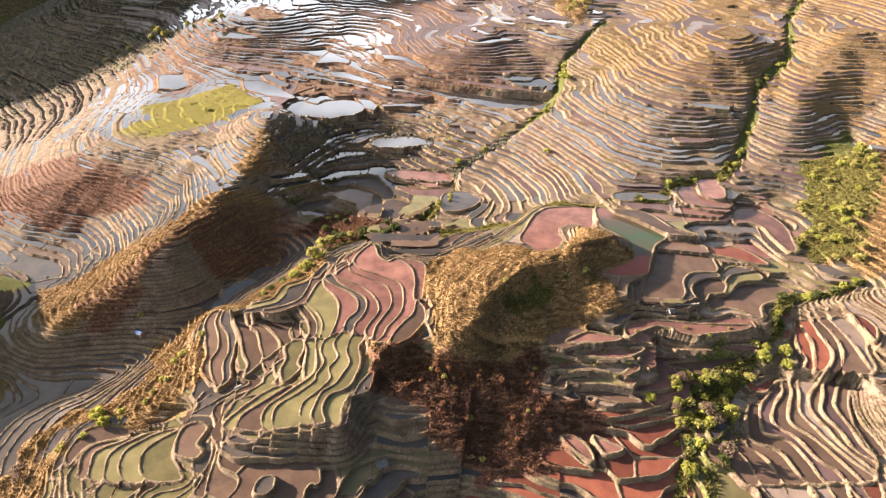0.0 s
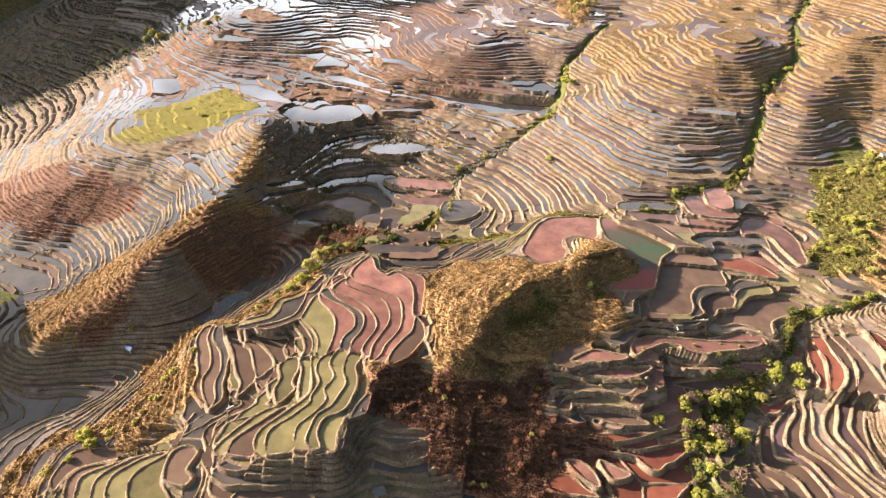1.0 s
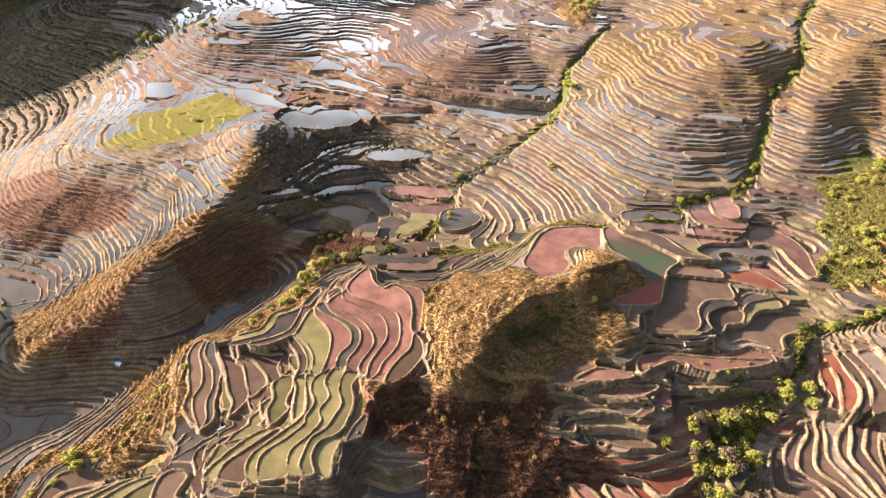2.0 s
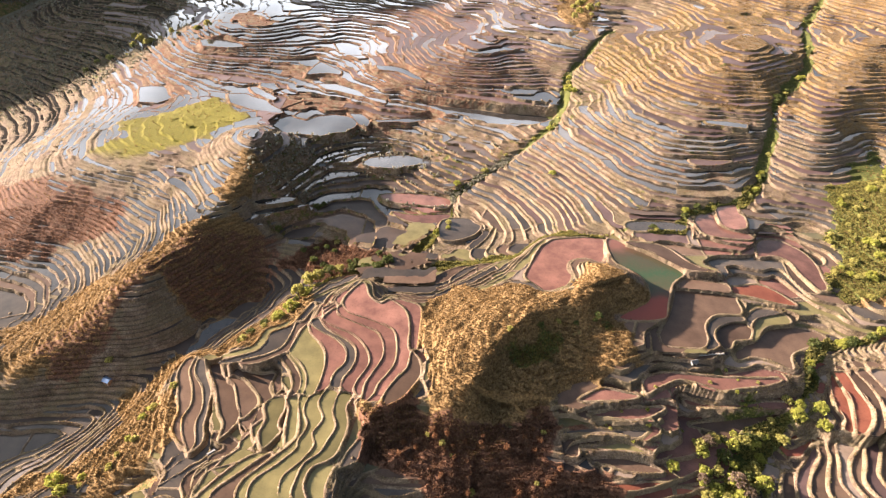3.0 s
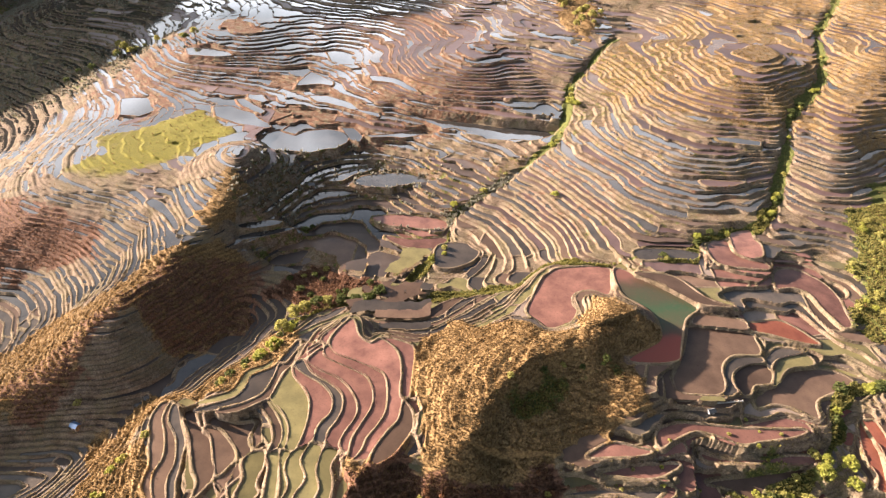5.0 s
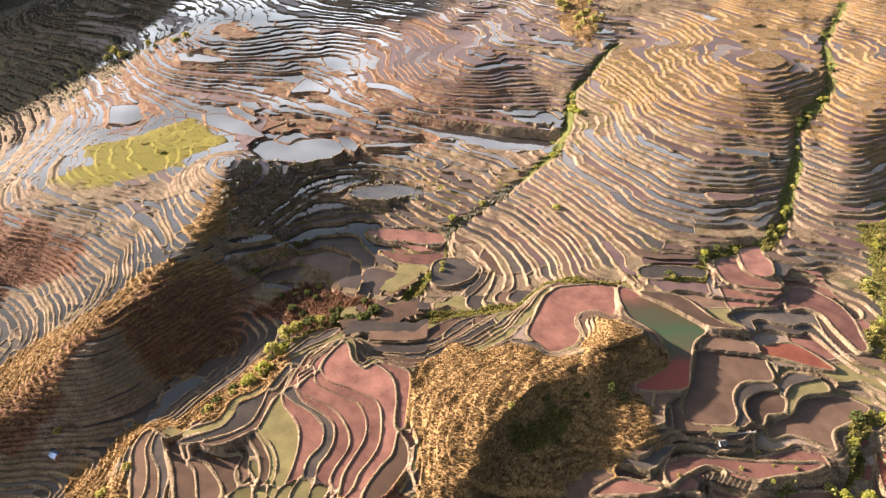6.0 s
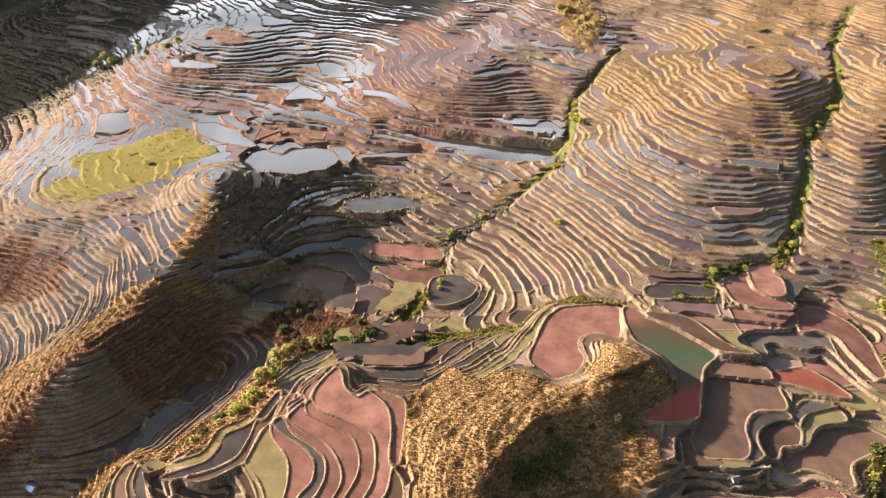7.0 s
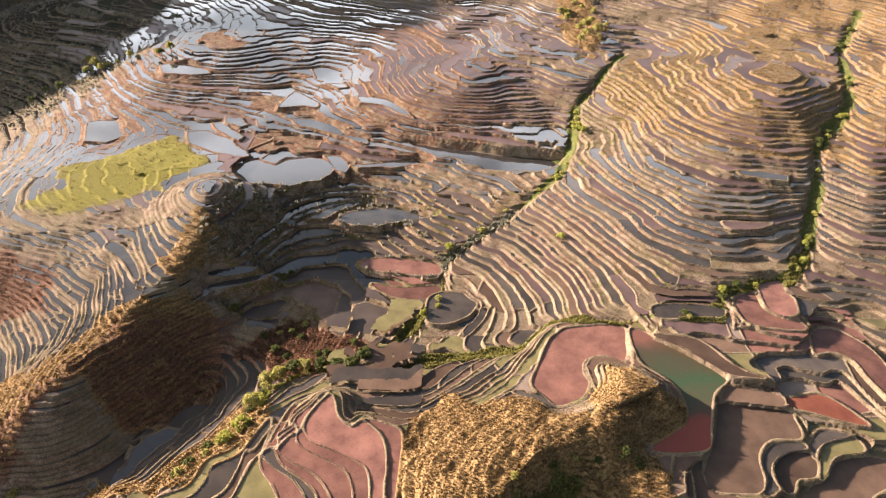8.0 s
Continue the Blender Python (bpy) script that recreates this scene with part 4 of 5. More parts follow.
    z = level + lip * (1 - climb) + (rise + crest) * climb
    # wild slopes keep rough, half-lost steps
    lost = smooth(0.4, 0.95, wild)
    rough = 0.4 * waves(x, y, 3.3, 13) + 0.7 * waves(x, y, 8, 14) + 0.2 * waves(x, y, 1.7, 15)
    loss = np.where(cover["red"] > cover["dry"], 0.7, np.where(cover["lush"] > 0.3, 0.0, np.where(x < -100, 0.25, 0.7))) * lost
    z = z * (1 - loss) + h * loss + rough * lost * (cover["lush"] < 0.3)
    number = (k + 300).astype(np.int64) * 2000000 + site
    water = np.where(wet & (outer > 0.4 * bank) & (inner > 0.3 * riser), level, -999.0)
    # the paddies that stand out, with a lip on the side of the higher of two neighbours
    upper, lower = np.maximum(level1, level2), np.minimum(level1, level2)
    to_upper = np.where(level1 >= level2, shore, shore2).clip(0.02, 50)
    to_lower = np.where(level1 >= level2, shore2, shore).clip(0.02, 50)
    rim = np.where(y < 400, 0.42, 0.25) + 0.15 * smooth(40, 70, x) * smooth(256, 244, y) + 0.12 * waves(x, y, 4, 18)
    between = lower + (upper + rim - lower) * smooth(0.95, 0.4, to_upper / (to_upper + to_lower))
    top = np.where(shore2 < 4.5, between, level1 + rim)
    bank_z = level1 - 0.4 + (top - level1 + 0.4) * smooth(-0.45, 0.25, shore)
    blend = smooth(1.0, 2.6, shore + 0.35 * waves(x, y, 5, 18))
    z = np.where(shore < 4, bank_z * (1 - blend) + z * blend, z)
    water = np.where(shore < 0.3, level1, np.where(shore < 2.4, -999.0, water))
    number = np.where(shore < 0.3, -1 - n1, number)
    return z, water, number, cover


def lattice_mesh(name, xs, ys, z, keep, colours):
    """A mesh of the quads whose four corners are kept."""
    rows, cols = z.shape
    quad = keep[:-1, :-1] & keep[1:, :-1] & keep[:-1, 1:] & keep[1:, 1:]
    used = np.zeros(z.shape, bool)
    for a in (slice(0, -1), slice(1, None)):
        for b in (slice(0, -1), slice(1, None)):
            used[a, b] |= quad
    index = np.cumsum(used.ravel()) - 1
    j, i = np.nonzero(quad)
    corners = np.stack([j * cols + i, j * cols + i + 1, (j + 1) * cols + i + 1, (j + 1) * cols + i], 1)
    faces = index[corners]
    grid = np.stack([np.broadcast_to(xs, z.shape), np.broadcast_to(ys[:, None], z.shape), z], -1).reshape(-1, 3)
    return quick_mesh(name, grid[used.ravel()], faces, colours.reshape(-1, 4)[used.ravel()] if colours is not None else None)


def quick_mesh(name, points, faces, colours=None, shade=True):
    """A mesh of equal-sided faces from arrays."""
    mesh = bpy.data.meshes.new(name)
    count, sides = len(faces), faces.shape[1]
    mesh.vertices.add(len(points))
    mesh.vertices.foreach_set("co", np.ascontiguousarray(points, np.float32).ravel())
    mesh.loops.add(count * sides)
    mesh.loops.foreach_set("vertex_index", np.ascontiguousarray(faces, np.int32).ravel())
    mesh.polygons.add(count)
    mesh.polygons.foreach_set("loop_start", np.arange(0, count * sides, sides, dtype=np.int32))
    if colours is not None:
        layer = mesh.attributes.new("cover", "FLOAT_COLOR", "POINT")
        layer.data.foreach_set("color", np.ascontiguousarray(colours, np.float32).ravel())
    mesh.update(calc_edges=True)
    mesh.polygons.foreach_set("use_smooth", np.full(count, shade))
    return mesh


def reach(y):
    return 0.61 * y + 150


def spaced(start, end, first, last):
    out = [start]
    while out[-1] < end:
        out.append(out[-1] + first + (last - first) * (out[-1] - start) / (end - start))
    return np.array(out)


def kind_of(number, x, y, far):
    """Which water stands in a paddy at x, y."""
    r = np.random.RandomState(number % 2147483647).rand(3)
    stretch = number % 2000000 // 160000 - 1
    for n, (outline, kind, share) in enumerate(TINTS):
        if stretch == n and r[0] < share:
            return kind
    diag = float(np.interp(y, [p[1] for p in reversed(GULLY_DIAG)], [p[0] for p in reversed(GULLY_DIAG)]))
    if y > 352 and x > diag:
        if y > 500:
            return "mud" if r[1] < 0.75 else ("brown" if r[1] < 0.92 else "grey")
        return "grey" if r[1] < 0.5 else ("brown" if r[1] < 0.7 else ("mud" if r[1] < 0.88 else "clear"))
    # darkened mud puts shade into the paddies of the hollow and the valley
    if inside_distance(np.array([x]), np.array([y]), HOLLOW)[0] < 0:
        return "shade_mud" if r[1] < 0.62 else ("grey" if r[1] < 0.8 else ("clear" if r[1] < 0.93 else "brown"))
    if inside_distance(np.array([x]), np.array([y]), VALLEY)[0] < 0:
        return "shade_mud" if r[1] < 0.75 else ("grey" if r[1] < 0.95 else "clear")
    if y > 560 and x > -70:
        return "mud" if r[1] < 0.72 else ("clear" if r[1] < 0.86 else "brown")
    if y > 430:
        return "clear" if r[1] < (0.85 if x < -100 else 0.6 if y < 560 else 0.4) else ("grey" if r[1] < 0.9 else "mud")
    if y > 352 and x > -140:
        return "grey" if r[1] < 0.55 else ("clear" if r[1] < 0.75 else "brown")
    if x > 150 and y < 260:
        return "silt" if r[1] < 0.55 else ("brown" if r[1] < 0.8 else ("mud" if r[1] < 0.88 else "rust"))
    if x < -140:
        return "clear" if y > 340 else ("grey" if r[1] < 0.8 else "brown")
    return "grey" if r[1] < 0.32 else ("brown" if r[1] < 0.62 else ("silt" if r[1] < 0.7 else "olive"))


FIELDS = []


def build_land():
    near_rows = spaced(112, 404, 0.5, 0.8)
    blocks = [
        ("terraced_slope", near_rows, np.concatenate([-spaced(0, 400, 0.55, 0.9)[:0:-1], spaced(0, 400, 0.55, 0.9)])),
        ("terraced_hillside", spaced(near_rows[-1], 1060, 0.6, 1.95), np.concatenate([-spaced(0, 800, 0.88, 1.7)[:0:-1], spaced(0, 800, 0.88, 1.7)])),
    ]
    paddies = {}
    made = []
    FIELDS.clear()
    for name, ys, xs in blocks:
        x, y = np.meshgrid(xs, ys)
        z, water, number, cover = terraced(x, y)
        keep = np.abs(x) < reach(y)
        colours = np.stack([cover["dry"], cover["green"], cover["red"], cover["lush"]], -1)
        ob = new(name, lattice_mesh(name, xs, ys, z, keep, colours))
        ob.data.materials.append(LAND)
        made.append(ob)
        FIELDS.append((xs, ys, z, np.where(keep, water, -999.0), cover, keep))
        # water: quads that touch a wet corner, level with it
        cols = len(xs)
        wet = (water > -900) & keep
        jq, iq = np.nonzero(wet[:-1, :-1] | wet[1:, :-1] | wet[:-1, 1:] | wet[1:, 1:])
        corner = np.stack([jq * cols + iq, jq * cols + iq + 1, (jq + 1) * cols + iq + 1, (jq + 1) * cols + iq], 1)
        w, n = np.where(keep, water, -999.0).ravel(), number.ravel()
        pick = np.argmax(w[corner], 1)
        own = corner[np.arange(len(corner)), pick]
        ids, surfaces = n[own], w[own]
        order = np.argsort(ids, kind="stable")
        cuts = np.nonzero(np.diff(ids[order]))[0] + 1
        for group in np.split(order, cuts):
            if len(group) < 8:
                continue
            key = (int(ids[group[0]]), name)
            # runs of quads along a row become one quad each
            gj, gi = jq[group], iq[group]
            line = np.lexsort((gi, gj))
            gj, gi = gj[line], gi[line]
            start = np.r_[True, (np.diff(gj) != 0) | (np.diff(gi) != 1)]
            end = np.r_[start[1:], True]
            a, c, r = gi[start], gi[end] + 1, gj[start]
            level = np.full(len(a), surfaces[group[0]])
            points = np.stack([np.stack([xs[p], ys[q], level], 1) for p, q in ((a, r), (c, r), (c, r + 1), (a, r + 1))], 1).reshape(-1, 3)
            paddies[key] = (points, np.arange(len(points)).reshape(-1, 4))
    return made, paddies


slopes, paddies = build_land()
tagged(slopes[0], "terraced valley spurs with earth banks, dry grass and scrub", "terraces", kind="structure")
tagged(slopes[1], "far terraced hillsides in low sun and shade", "terraces", kind="structure")


def outer_ground():
    """One coarse sheet under and round the terraces, out to the horizon."""
    axis = np.concatenate([-spaced(0, 4600, 20, 260)[:0:-1], spaced(0, 4600, 20, 260)])
    x, y = np.meshgrid(axis, axis + 400)
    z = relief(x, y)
    under = (np.abs(x) < reach(y) - 30) & (y > 140) & (y < 1030)
    z = np.where(under, z - 9, z - 2.0)
    cover = np.zeros((*x.shape, 4))
    cover[..., 1], cover[..., 0] = 0.4 + 0.3 * waves(x, y, 200, 3), 0.4 + 0.3 * waves(x, y, 150, 4)
    ob = new("ground", lattice_mesh("ground", axis, axis + 400, z, np.ones(x.shape, bool), cover))
    ob.data.materials.append(LAND)
    return tagged(ob, "hilly country of dry grass and scrub round the terraces", "ground", kind="structure")


outer_ground()


LOOKS = {
    "pink": "shallow paddy water covered with pink algae",
    "rust": "shallow paddy water stained rust red",
    "olive": "olive-green paddy water with algae",
    "green": "deep pool, green water with red algae at its edge",
    "grey": "grey paddy water over mud",
    "brown": "brown muddy paddy water",
    "silt": "paddy water pale with silt",
    "mud": "wet mauve mud of a drained paddy",
    "shade_mud": "dark drained paddy mud",
    "clear": "still paddy water mirroring the sky",
}


def flood():
    """Each near paddy is a sheet of water of its own; the far ones are joined."""
    loose = []
    for (number, name), (points, faces) in paddies.items():
        cx, cy = points[:, 0].mean(), points[:, 1].mean()
        if number < 0:
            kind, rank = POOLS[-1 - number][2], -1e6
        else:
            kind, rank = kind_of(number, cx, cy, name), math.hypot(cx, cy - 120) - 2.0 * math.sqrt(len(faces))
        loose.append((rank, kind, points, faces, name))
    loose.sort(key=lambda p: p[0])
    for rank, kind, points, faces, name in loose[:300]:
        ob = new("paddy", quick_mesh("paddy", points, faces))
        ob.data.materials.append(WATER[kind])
        ob.parent = slopes[0] if name == "terraced_slope" else slopes[1]
        tagged(ob, LOOKS[kind])
    rest = {}
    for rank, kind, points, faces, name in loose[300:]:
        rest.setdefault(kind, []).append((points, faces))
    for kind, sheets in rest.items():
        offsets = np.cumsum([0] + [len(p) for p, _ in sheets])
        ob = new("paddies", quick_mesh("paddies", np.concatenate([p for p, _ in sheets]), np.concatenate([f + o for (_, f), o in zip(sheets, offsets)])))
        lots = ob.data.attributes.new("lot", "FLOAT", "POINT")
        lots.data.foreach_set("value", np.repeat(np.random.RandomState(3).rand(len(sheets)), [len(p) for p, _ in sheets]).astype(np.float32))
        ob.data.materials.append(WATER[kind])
        ob.parent = slopes[1]
        tagged(ob, kind="stuff")


flood()


def height(x, y):
    """The terraced ground's height at a place."""
    for xs, ys, z, water, cover, keep in FIELDS:
        if ys[0] <= y <= ys[-1] and xs[0] <= x <= xs[-1]:
            i, j = min(np.searchsorted(xs, x), len(xs) - 1), min(np.searchsorted(ys, y), len(ys) - 1)
            return float(min(z[j, i], z[j - 1, i], z[j, i - 1], z[j - 1, i - 1]))
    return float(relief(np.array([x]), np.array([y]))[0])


def part(name, mesh, mat, parent, label="", place=None):
    """Links a mesh, or a bmesh, as one object under a thing or a part."""
    if isinstance(mesh, bmesh.types.BMesh):
        bm, mesh = mesh, bpy.data.meshes.new(name)
        bm.normal_update()
        bm.to_mesh(mesh)
        bm.free()
    if mat is not None and not mesh.materials:
        mesh.materials.append(mat)
    ob = new(name, mesh)
    ob.parent = parent
    if place is not None:
        ob.matrix_basis = place
    return tagged(ob, label)


# ---- growth ----
def leaf_material(name, dark, light):
    """Leaves that let some light through."""
    mat, nodes, links, shader = material(name, 0.75, 0.25)
    tex = noise_node(nodes, links, 0.9, 4, 0.65, nodes.new("ShaderNodeNewGeometry").outputs["Position"])
    colour = ramp(nodes, links, tex, [(0.3, dark), (0.7, light)])
    links.new(colour, shader.inputs["Base Color"])
    glow = nodes.new("ShaderNodeBsdfTranslucent")
    links.new(colour, glow.inputs["Color"])
    mix = nodes.new("ShaderNodeMixShader")
    mix.inputs["Fac"].default_value = 0.42
    links.new(shader.outputs["BSDF"], mix.inputs[1])
    links.new(glow.outputs["BSDF"], mix.inputs[2])
    links.new(mix.outputs["Shader"], nodes["Material Output"].inputs["Surface"])
    return mat



STRAW = leaf_material("straw_grass", (0.095, 0.057, 0.025), (0.27, 0.174, 0.072))
RED_SCRUB = leaf_material("russet_scrub", (0.07, 0.036, 0.022), (0.2, 0.108, 0.062))
GREEN_SCRUB = leaf_material("green_scrub", (0.075, 0.075, 0.02), (0.28, 0.24, 0.07))
# scrub paled and greyed in its colour to imitate distant haze
FAR_SCRUB = leaf_material("far_scrub", (0.12, 0.115, 0.085), (0.26, 0.24, 0.18))
BANK_GRASS = leaf_material("bank_grass", (0.1, 0.08, 0.03), (0.28, 0.21, 0.09))


def tufts(name, label, mat, weight_of, count, tall, wide, seed, block=0, blades=6, rows=0.0):
    """Clumps of stiff blades strewn where the land bears them, or in rows along the slope, so many metres of height apart."""
    xs, ys, z, water, cover, keep = FIELDS[block]
    rng = np.random.RandomState(seed)
    weight = np.where(keep & (water < -900), weight_of(cover, xs, ys), 0).ravel()
    if rows:
        gx, gy = np.meshgrid(xs, ys)
        weight = weight * (0.35 + np.clip(np.cos(6.283 * (relief(gx, gy) / rows + 0.5 * waves(gx, gy, 16, 91))), 0, 1) ** 2).ravel()
    area = np.gradient(ys)[:, None] * np.gradient(xs)[None]
    weight = np.cumsum(weight * area.ravel())
    pick = np.searchsorted(weight, rng.rand(count) * weight[-1])
    j, i = pick // len(xs), pick % len(xs)
    base = np.stack([xs[i], ys[j], z[j, i] - 0.1], 1)
    base[:, :2] += rng.uniform(-0.25, 0.25, (count, 2))
    size = rng.uniform(0.6, 1.3, count)
    angle = rng.rand(count, blades) * 6.283
    lean = rng.uniform(0.25, 0.75, (count, blades)) * wide
    width = 0.34 * wide * size[:, None]
    out = np.stack([np.cos(angle), np.sin(angle), np.zeros_like(angle)], -1)
    side = np.stack([-out[..., 1], out[..., 0], out[..., 2]], -1)
    root = base[:, None] + out * 0.12 * wide
    tip = base[:, None] + out * (lean * size[:, None])[..., None]
    tip[..., 2] += tall * size[:, None] * rng.uniform(0.6, 1.1, (count, blades))
    points = np.stack([root - side * width[..., None], root + side * width[..., None], tip], 2).reshape(-1, 3)
    ob = new(name, quick_mesh(name, points, np.arange(len(points)).reshape(-1, 3), shade=False))
    ob.data.materials.append(mat)
    return tagged(ob, label, "grass", kind="stuff")


tufts("dry_grass", "clumps of straw-coloured dry grass on the slopes", STRAW, lambda c, xs, ys: np.clip(c["dry"] - 0.3, 0, 1), 60000, 0.8, 0.6, 1, blades=5, rows=0.45)
tufts("russet_scrub", "low russet scrub and withered fern on the slopes", RED_SCRUB, lambda c, xs, ys: np.clip(c["red"] - 0.36, 0, 1), 24000, 0.9, 0.7, 2, blades=5, rows=0.5)
tufts("green_scrub", "low yellow-green scrub along the gullies", GREEN_SCRUB, lambda c, xs, ys: np.clip(c["green"] - 0.25, 0, 1), 16000, 1.1, 1.0, 3)
tufts("bank_grass", "short dry grass on the earth banks of the paddies", BANK_GRASS,
      lambda c, xs, ys: np.where(np.maximum(np.maximum(c["dry"], c["red"]), c["green"]) < 0.3, 1.0, 0.0) * np.where(ys < 262, 2.0, 1.0)[:, None], 36000, 0.5, 0.45, 4, blades=4)
tufts("far_scrub", "grey-green scrub on the far hillside", FAR_SCRUB, lambda c, xs, ys: np.clip(c["green"] - 0.1, 0, 1) * (xs < 60)[None], 6000, 2.0, 2.2, 5, block=1)
tufts("far_dry_grass", "tufts of dry growth on far terrace banks", STRAW, lambda c, xs, ys: 0.06 + np.clip(c["dry"] + c["red"] - 0.3, 0, 1), 14000, 0.9, 1.0, 6, block=1, blades=5)


BARK = plain_material("bark", (0.05, 0.035, 0.025), (0.13, 0.095, 0.07), 4.0)
LEAVES = {
    "dark": leaf_material("dark_leaves", (0.035, 0.05, 0.014), (0.12, 0.13, 0.034)),
    "bright": leaf_material("bright_leaves", (0.14, 0.16, 0.028), (0.4, 0.38, 0.08)),
    "olive": leaf_material("olive_leaves", (0.15, 0.145, 0.04), (0.42, 0.375, 0.11)),
    "russet": leaf_material("russet_leaves", (0.1, 0.045, 0.022), (0.28, 0.135, 0.065)),
    "bare": leaf_material("withered_leaves", (0.09, 0.06, 0.04), (0.22, 0.16, 0.11)),
}


def limb(bm, a, b, r0, r1, sides=6):
    """A tapered limb from a to b."""
    a, b = Vector(a), Vector(b)
    turn = (b - a).to_track_quat("Z", "Y").to_matrix().to_4x4()
    bmesh.ops.create_cone(bm, cap_ends=True, segments=sides, radius1=r0, radius2=r1, depth=(b - a).length, matrix=Matrix.Translation((a + b) / 2) @ turn)


def tree(leaf, tall, spread, seed, leaves=800, trunk_share=0.35, crown_label="", label="", category="tree"):
    """A tree or bush one unit of its true size: trunk and limbs, and a crown of many small leaves in uneven clumps."""
    rng = np.random.RandomState(seed)
    thing = new(category.replace(" ", "_"))
    bm = bmesh.new()
    fork = tall * trunk_share
    limb(bm, (0, 0, -0.6), (0.05 * tall, 0, fork), 0.045 * tall, 0.03 * tall, 8)
    clumps = []
    for n in range(13):
        a = n * 2.4 + rng.uniform(-0.4, 0.4)
        out = spread * (0.25 + 0.75 * math.sqrt((n + 0.5) / 13)) * rng.uniform(0.7, 1.1)
        up = fork + (tall - fork) * (1 - 0.62 * ((n + 0.5) / 13)) * rng.uniform(0.75, 1.0)
        tip = (math.cos(a) * out, math.sin(a) * out, up)
        if n % 2 == 0:
            limb(bm, (0.05 * tall, 0, fork * rng.uniform(0.7, 1.0)), tip, 0.02 * tall, 0.006 * tall, 5)
        clumps.append((tip, spread * rng.uniform(0.26, 0.46)))
    part("trunk", bm, BARK, thing)
    which = rng.randint(0, len(clumps), leaves)
    centre = np.array([c for c, _ in clumps])[which]
    radius = np.array([r for _, r in clumps])[which]
    way = rng.normal(size=(leaves, 3))
    way /= np.linalg.norm(way, axis=1)[:, None]
    middle = centre + way * (radius * rng.uniform(0.55, 1.08, leaves))[:, None] * np.array([1, 1, 0.8])
    middle[:, 2] = np.maximum(middle[:, 2], 0.15)
    a = rng.normal(size=(leaves, 3)) + 0.6 * way
    a /= np.linalg.norm(a, axis=1)[:, None]
    b = np.cross(a, rng.normal(size=(leaves, 3)))
    b /= np.linalg.norm(b, axis=1)[:, None]
    c = np.cross(a, b)
    size = (0.1 * spread + 0.11) * rng.uniform(0.7, 1.4, leaves)[:, None]
    points = np.stack([middle - b * size, middle + c * size * 0.6, middle + b * size, middle - c * size * 0.6], 1).reshape(-1, 3)
    crown = quick_mesh("crown", points, np.arange(4 * leaves).reshape(-1, 4), shade=False)
    part("crown", crown, LEAVES[leaf], thing, crown_label)
    return tagged(thing, label, category, "bushes on the slopes" if category == "bush" else "trees on the slopes")


TREES = {
    "dark": tree("dark", 6.5, 3.2, 1, label="dark green leafy tree at the edge of the terraces"),
    "tall": tree("olive", 7.5, 2.9, 2, label="grey-green leafy tree on a terrace bank"),
    "bare": tree("bare", 6.0, 3.0, 3, 420, label="nearly bare pale brown tree on the slope"),
    "bush": tree("bright", 3.6, 2.5, 4, 620, 0.15, label="bright green leafy bush beside the gully", category="bush"),
    "shrub": tree("olive", 2.8, 2.2, 5, 480, 0.12, label="olive-green shrub on a dry grass slope", category="bush"),
    "russet": tree("russet", 2.6, 2.0, 7, 380, 0.12, label="low russet bush on the scrub slope", category="bush"),
    "thicket": tree("dark", 3.4, 2.7, 6, 620, 0.12, label="dark green thicket bush in the gully", category="bush"),
}
used = set()


def plant(kind, x, y, size, rng):
    m = pose(x, y, height(x, y), 0, 0, rng.uniform(0, 360))
    ob = TREES[kind]
    if kind in used:
        ob = copy_thing(ob, m)
    else:
        ob.matrix_basis = m
        used.add(kind)
    ob.scale = (size, size, size * rng.uniform(0.85, 1.15))


def strewn(outline, count, kinds, low, high, seed):
    rng = random.Random(seed)
    px, py = zip(*outline)
    while count:
        x, y = rng.uniform(min(px), max(px)), rng.uniform(min(py), max(py))
        if inside_distance(np.array([x]), np.array([y]), outline)[0] < 0:
            plant(rng.choice(kinds), x, y, rng.uniform(low, high), rng)
            count -= 1


def along(line, count, kinds, low, high, off, seed):
    rng = random.Random(seed)
    spans = [math.dist(a, b) for a, b in zip(line, line[1:])]
    for n in range(count):
        s = rng.uniform(0, sum(spans))
        for a, b, d in zip(line, line[1:], spans):
            if s <= d:
                x, y = (a[i] + (b[i] - a[i]) * s / d + rng.uniform(-off, off) for i in (0, 1))
                plant(rng.choice(kinds), x, y, rng.uniform(low, high), rng)
                break
            s -= d


